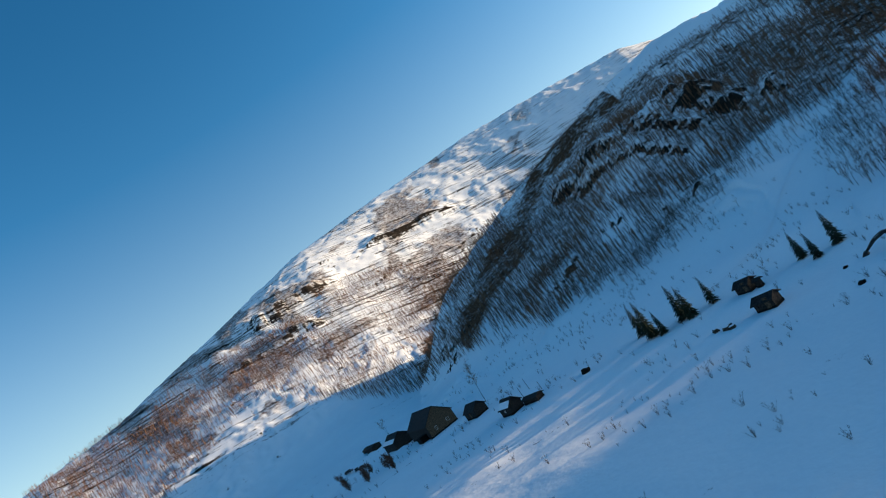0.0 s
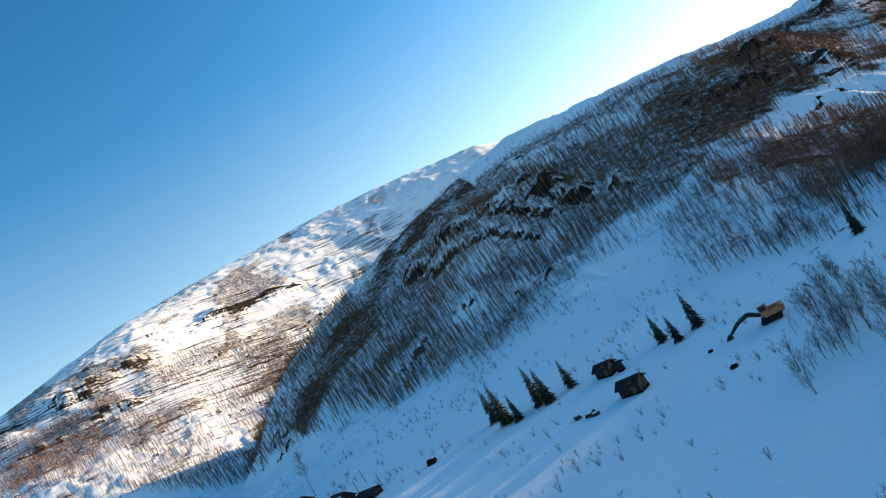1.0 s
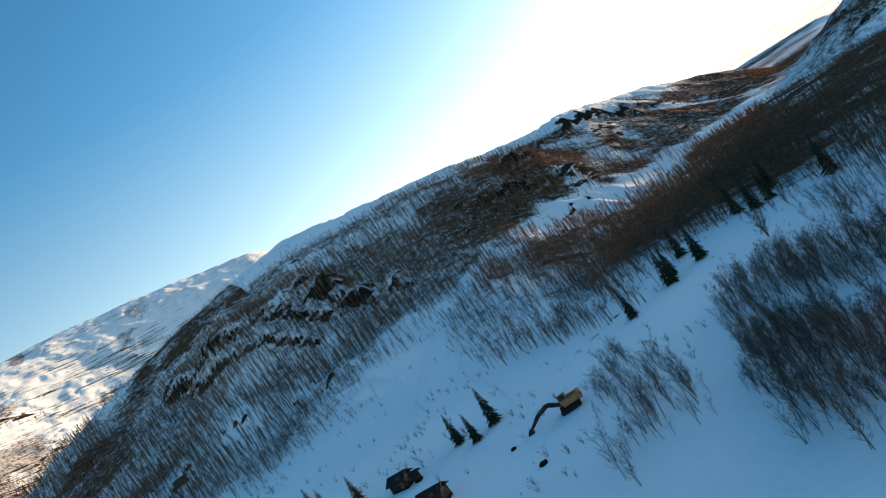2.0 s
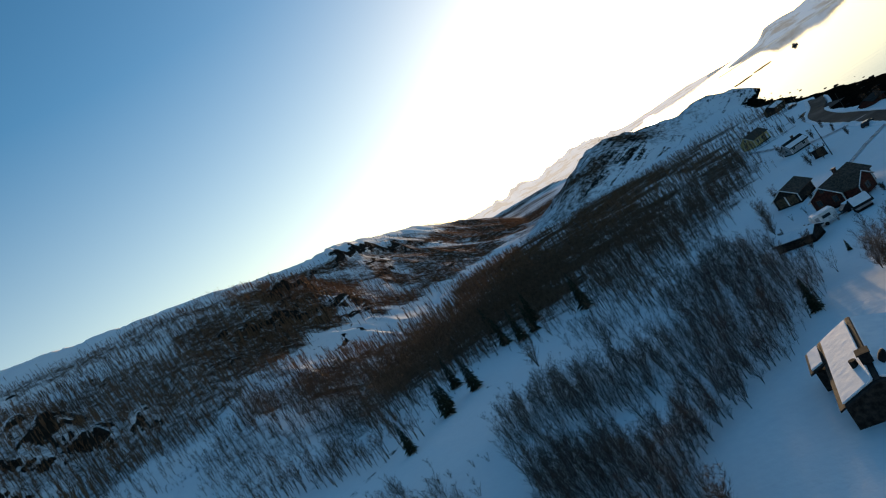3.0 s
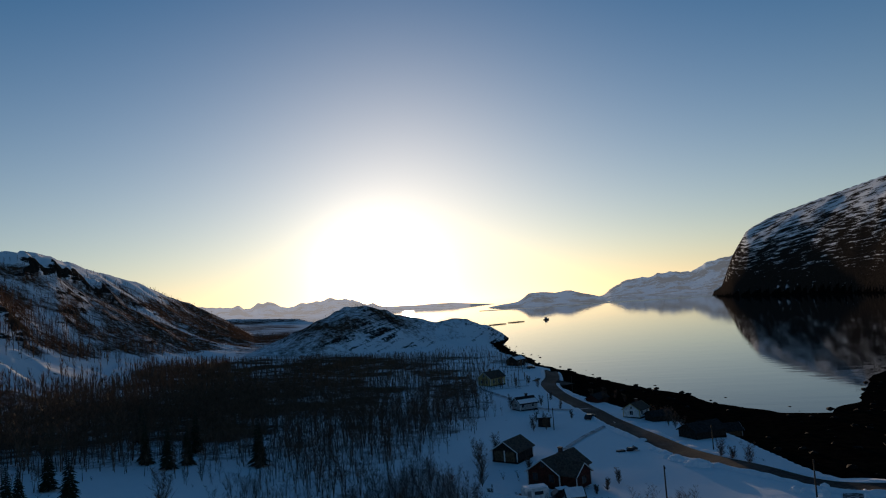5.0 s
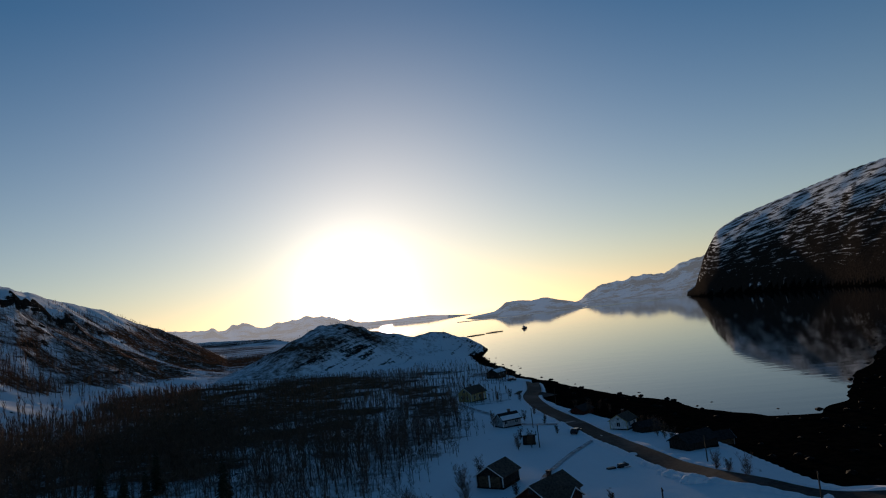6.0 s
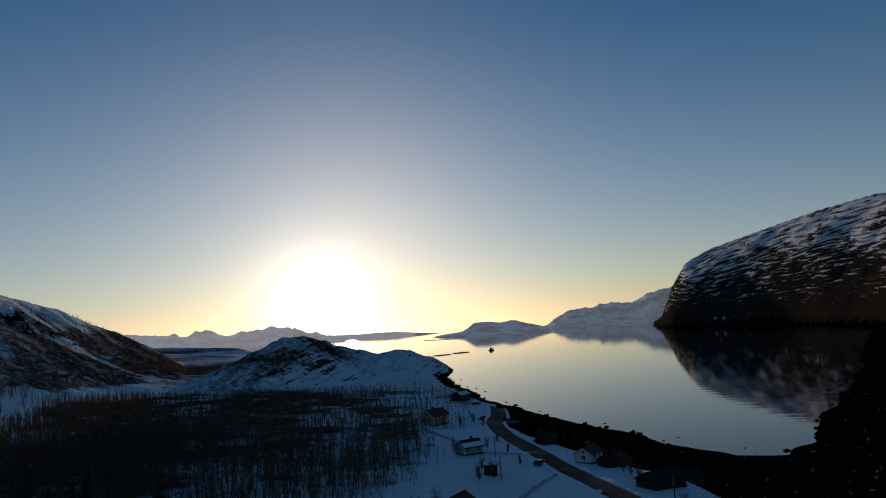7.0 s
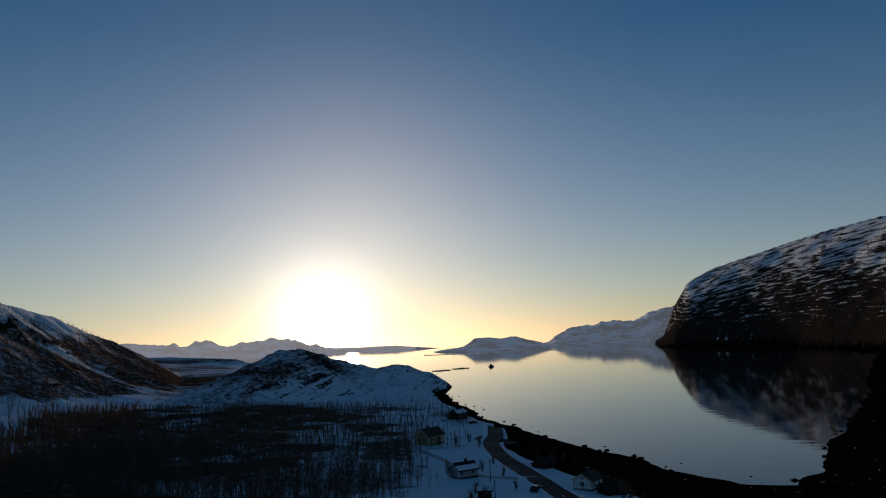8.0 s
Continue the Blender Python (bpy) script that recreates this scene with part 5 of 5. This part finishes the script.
TWIG_RED = noise_mat("reddish_twigs", (0.10, 0.04, 0.025), (0.24, 0.10, 0.06), size=1.0, rough=0.85, bump=0)
# brighter, warmer twigs: low sun on the crowns is put into the colour
TWIG_SUNLIT = noise_mat("sunlit_twigs", (0.16, 0.085, 0.045), (0.36, 0.20, 0.11), size=1.0, rough=0.85, bump=0)
for n, (x, y, tall) in enumerate(((22.6, 113.4, 4.2), (18.6, 119.5, 4.2), (20.4, 116.8, 3.0), (11.8, 160, 5.0), (13.2, 157, 4.2), (-4.5, 202, 4.6), (-9.5, 221, 3.6), (-17.8, 149.5, 4.6), (-20.6, 147, 4.0),
                                  (-31.5, 181, 4.8), (-44, 236, 4.4), (-39, 243, 3.6), (-2.2, 91.5, 2.0), (-0.4, 96, 2.6), (3.2, 70, 4.4), (6.6, 67, 5.2), (7.8, 72, 4.4), (-22.6, 92, 4.6),
                                  (-24.5, 101, 5.4), (-14.0, 72, 3.0), (-66.2, 67.5, 7.0), (-47.6, 63.5, 4.2), (-13.4, 4.6, 4.6), (-12.0, 2.6, 4.0), (3.0, 24, 3.4), (12, 44, 3.2), (-1.6, 43.6, 5.9), (0.8, 41.2, 5.8), (-0.4, 42.4, 5.4), (-2.8, 46, 5.8), (1.2, 44.5, 5.6), (-0.2, 46.4, 5.2), (2.2, 42.6, 5.2), (-3.6, 48.5, 5.5), (3.5, 21.4, 4.0), (-1.6, 219, 3.2), (1.6, 211, 3.0), (11.4, 178, 3.8), (-21.6, 160, 3.4), (-17.2, 184, 2.6), (-23.5, 190, 3.4), (-30, 238, 3.8), (-35, 250, 3.4), (-54, 252, 4.2),
                                  (-12.8, 168, 2.4), (-22, 205, 2.8), (-6.8, 214, 2.8), (9.0, 173, 3.6), (14.6, 152.5, 3.4), (-24.8, 118, 4.2), (-27, 110, 4.6), (-16.2, 104, 2.6), (-3.8, 88.6, 1.6), (-14.8, 80.6, 1.8), (-19.4, 82.8, 2.4))):
    shrub(x, y, tall, 40 + n, BARK, "bare many-stemmed bush standing in snow" if tall < 6 else "spreading bare birch alone in a clearing")
for n, (x, y, tall) in enumerate(((-170, -119, 5.8), (-178, -120, 4.6), (-181, -131, 5.9), (-192, -133, 4.8), (-163, -115, 4.4), (-196, -146, 5.9), (-172, -128, 5.5), (-186, -141, 5.0))):
    shrub(x, y, tall, 80 + n, TWIG_RED, "red-brown leafless bush beside the farm", 8, "bushes by the farm")
shrub(-173, -80, 14, 91, TWIG_SUNLIT, "tall slender bare birch, warm sunlight painted into its brown crown", 2, "")
shrub(-285, -150, 11, 92, TWIG_SUNLIT, "slender bare birch by the farm, sunlight painted into its crown", 2, "")



def snow_mound(x, y, wide, tall, seed):
    """A heap of ploughed, lumpy snow."""
    bm = bmesh.new()
    bmesh.ops.create_icosphere(bm, subdivisions=3, radius=1.0)
    for v in bm.verts:
        v.co = Vector((v.co.x * wide, v.co.y * wide * 0.6, v.co.z * tall))
    lumps(bm, 0.35 * tall, 0.8, seed)
    me = bpy.data.meshes.new("snow_mound")
    bm.to_mesh(me)
    me.materials.append(SNOW)
    ob = new("snow_mound", me)
    ob.matrix_basis = Matrix.LocRotScale((x, y, ground_z(x, y)), Euler((0, 0, 2.1 + seed)), (1, 1, 1))
    tagged(ob, "lumpy mound of ploughed snow beside the road", "snow mound", "mounds beside the road")


for n, (x, y, w, h) in enumerate(((10.4, 116.1, 2.4, 1.0), (13.6, 110.6, 2.6, 1.2), (9.0, 119.5, 1.6, 0.8), (26.1, 96.0, 1.2, 0.8), (28.8, 97.4, 1.6, 0.9), (4.6, 136.5, 1.4, 0.7), (6.5, 128.4, 1.3, 0.6))):
    snow_mound(x, y, w, h, n)
# ---- roads, snow banks, shore stones ----
def along(line, step):
    """Points and sideways directions along a smoothed line."""
    pts = np.array(line, float)
    for _ in range(3):
        q = np.empty((2 * len(pts) - 2, 2))
        q[0::2], q[1::2] = 0.75 * pts[:-1] + 0.25 * pts[1:], 0.25 * pts[:-1] + 0.75 * pts[1:]
        pts = np.concatenate([pts[:1], q, pts[-1:]])
    s = np.concatenate([[0], np.cumsum(np.hypot(*np.diff(pts, axis=0).T))])
    t = np.arange(0, s[-1], step)
    p = np.stack([np.interp(t, s, pts[:, 0]), np.interp(t, s, pts[:, 1])], 1)
    d = np.gradient(p, axis=0)
    d /= np.linalg.norm(d, axis=1)[:, None]
    return p, np.stack([-d[:, 1], d[:, 0]], 1)


def ribbon(line, offsets, lift, step=2.0):
    """A strip of ground along a line: sideways offsets and, for each, a height above the land (a function of the points)."""
    p, n = along(line, step)
    mid = height(p[:, 0], p[:, 1])
    k = np.ones(9) / 9
    level = np.convolve(np.pad(mid, 4, mode="edge"), k, "valid")
    cols = []
    for o, f in zip(offsets, lift):
        q = p + n * o
        cols.append(np.stack([q[:, 0], q[:, 1], f(q[:, 0], q[:, 1], level)], 1))
    v = np.stack(cols, 1)
    m = len(offsets)
    i, j = np.meshgrid(np.arange(len(p) - 1), np.arange(m - 1), indexing="ij")
    a = i * m + j
    return v.reshape(-1, 3), np.stack([a, a + 1, a + 1 + m, a + m], -1).reshape(-1, 4)


def surface(x, y, level):
    return np.maximum(height(x, y), level) + 0.17


VERGE = noise_mat("thawed_earth", (0.008, 0.007, 0.006), (0.06, 0.055, 0.05), size=1.6, rough=0.95, bump=0.6, detail=9, spread=(0.3, 0.8), second=(0.5, 0.52, 0.55), second_size=0.9)


def road(name, line, half, material, label):
    n = 5
    raised = 0.0 if name == "road_verge" else 0.03
    v, f = ribbon(line, np.linspace(-half, half, n), [lambda x, y, level: surface(x, y, level) + raised] * n, 1.0)
    return tagged(new(name, mesh_from(name, v, f, [material], True)), label, "road", kind="structure")


MAIN = ((-31, 300), (-27, 268), (-28, 250), (-22, 222), (-13, 196), (-3, 166), (7, 139), (12, 125), (17.5, 114.5), (25, 107), (33, 104), (46, 105), (70, 101), (110, 84), (160, 60))
road("road", MAIN, 2.9, ASPHALT, "narrow wet asphalt road curving along the shore")
road("road_lay_by", ((-34, 262), (-27, 261), (-20, 256)), 5.0, ASPHALT, "cleared asphalt turning place by the shore")
SIDE = ((36, 103), (31.9, 88.7), (24.6, 67.6), (18.7, 52.5), (12.5, 37), (9.6, 24), (8.5, 8))
RUBBLE = noise_mat("snow_rubble", (0.02, 0.018, 0.016), (0.55, 0.56, 0.58), size=0.7, rough=0.95, bump=0.8, detail=8, spread=(0.42, 0.62))
road("road_verge", SIDE, 1.35, VERGE, "dark thawed earth verge with crusts of snow")
road("road_side", SIDE, 0.8, RUBBLE, "ploughed side road of packed dirty snow")
road("drive", ((-1, 164), (-7.5, 145), (-11.5, 127), (-13, 108), (-12, 100)), 0.5, TRACK, "ploughed drive up to the red house")
road("path", ((-57, 242), (-38, 211), (-26, 184), (-14, 182), (-8, 187)), 0.8, TRACK, "narrow trodden way between the houses")


road("ski_track", ((-112, -14), (-120, -1), (-138, 14), (-158, 30), (-176, 48), (-190, 62)), 0.35, SNOW, "faint ski track climbing the snowfield")
road("ski_track_upper", ((-95, 18), (-112, 26), (-136, 32), (-160, 46), (-184, 66)), 0.3, SNOW, "second faint ski track on the slope")


def bank(line, side, half, tall, wide, seed, material=SNOW, name="snow_bank", label="lumpy ploughed snow bank along the road"):
    """A ridge of ploughed snow beside a road."""
    def rise(u):
        def f(x, y, level):
            lump = 0.55 + 0.75 * vnoise(x / 1.7, y / 1.7, seed) + 0.35 * fbm(x, y, 6, 2, seed + 3)
            return height(x, y) - 0.08 + u * tall * np.clip(lump, 0.1, 2)
        return f
    offs = [side * (half + wide * u) for u in (0, 0.2, 0.45, 0.7, 1.0)]
    v, f = ribbon(line, offs, [rise(u) for u in (0, 0.8, 1.0, 0.6, 0)], 0.9)
    return tagged(new(name, mesh_from(name, v, f, [material], True)), label, "snow bank", kind="stuff")


for sd in (-1, 1):
    bank(MAIN, sd, 2.8, 0.75, 2.0, 5 + sd)
bank(SIDE, 1, 1.25, 0.7, 1.1, 16)
bank(SIDE, -1, 2.9, 0.6, 2.2, 14)


def stones():
    """Boulders of the tide-washed beach and a few on the snow's edge."""
    x, y, rng = scatter(-130, 150, 120, 640, 2.2, 31)
    z = height(x, y)
    keep = (z > -0.35) & (z < 1.5) & (rng.uniform(0, 1, len(x)) < 0.07) & (x > -125) & (np.abs(shore_distance(x, y)) < 95)
    x, y, z = x[keep], y[keep], z[keep]
    forms = []
    for k in range(5):
        bm = bmesh.new()
        bmesh.ops.create_icosphere(bm, subdivisions=1, radius=0.6)
        lumps(bm, 0.3, 0.7, k)
        bmesh.ops.triangulate(bm, faces=bm.faces[:])
        bm.verts.index_update()
        forms.append((np.array([tuple(v.co) for v in bm.verts], np.float32) * (1.2, 1.0, 0.65), np.array([[v.index for v in f.verts] for f in bm.faces], np.int32)))
        bm.free()
    s = rng.uniform(0.3, 1.0, len(x)) ** 2 * 1.6 + 0.3
    v, f = planted(forms, x, y, z, s, rng.uniform(0, 6.28, len(x)), rng.randint(0, 5, len(x)))
    return tagged(new("shore_stones", mesh_from("shore_stones", v, f, [STONE])), "dark wrack-covered stones along the tide line", "stones", kind="stuff")


stones()
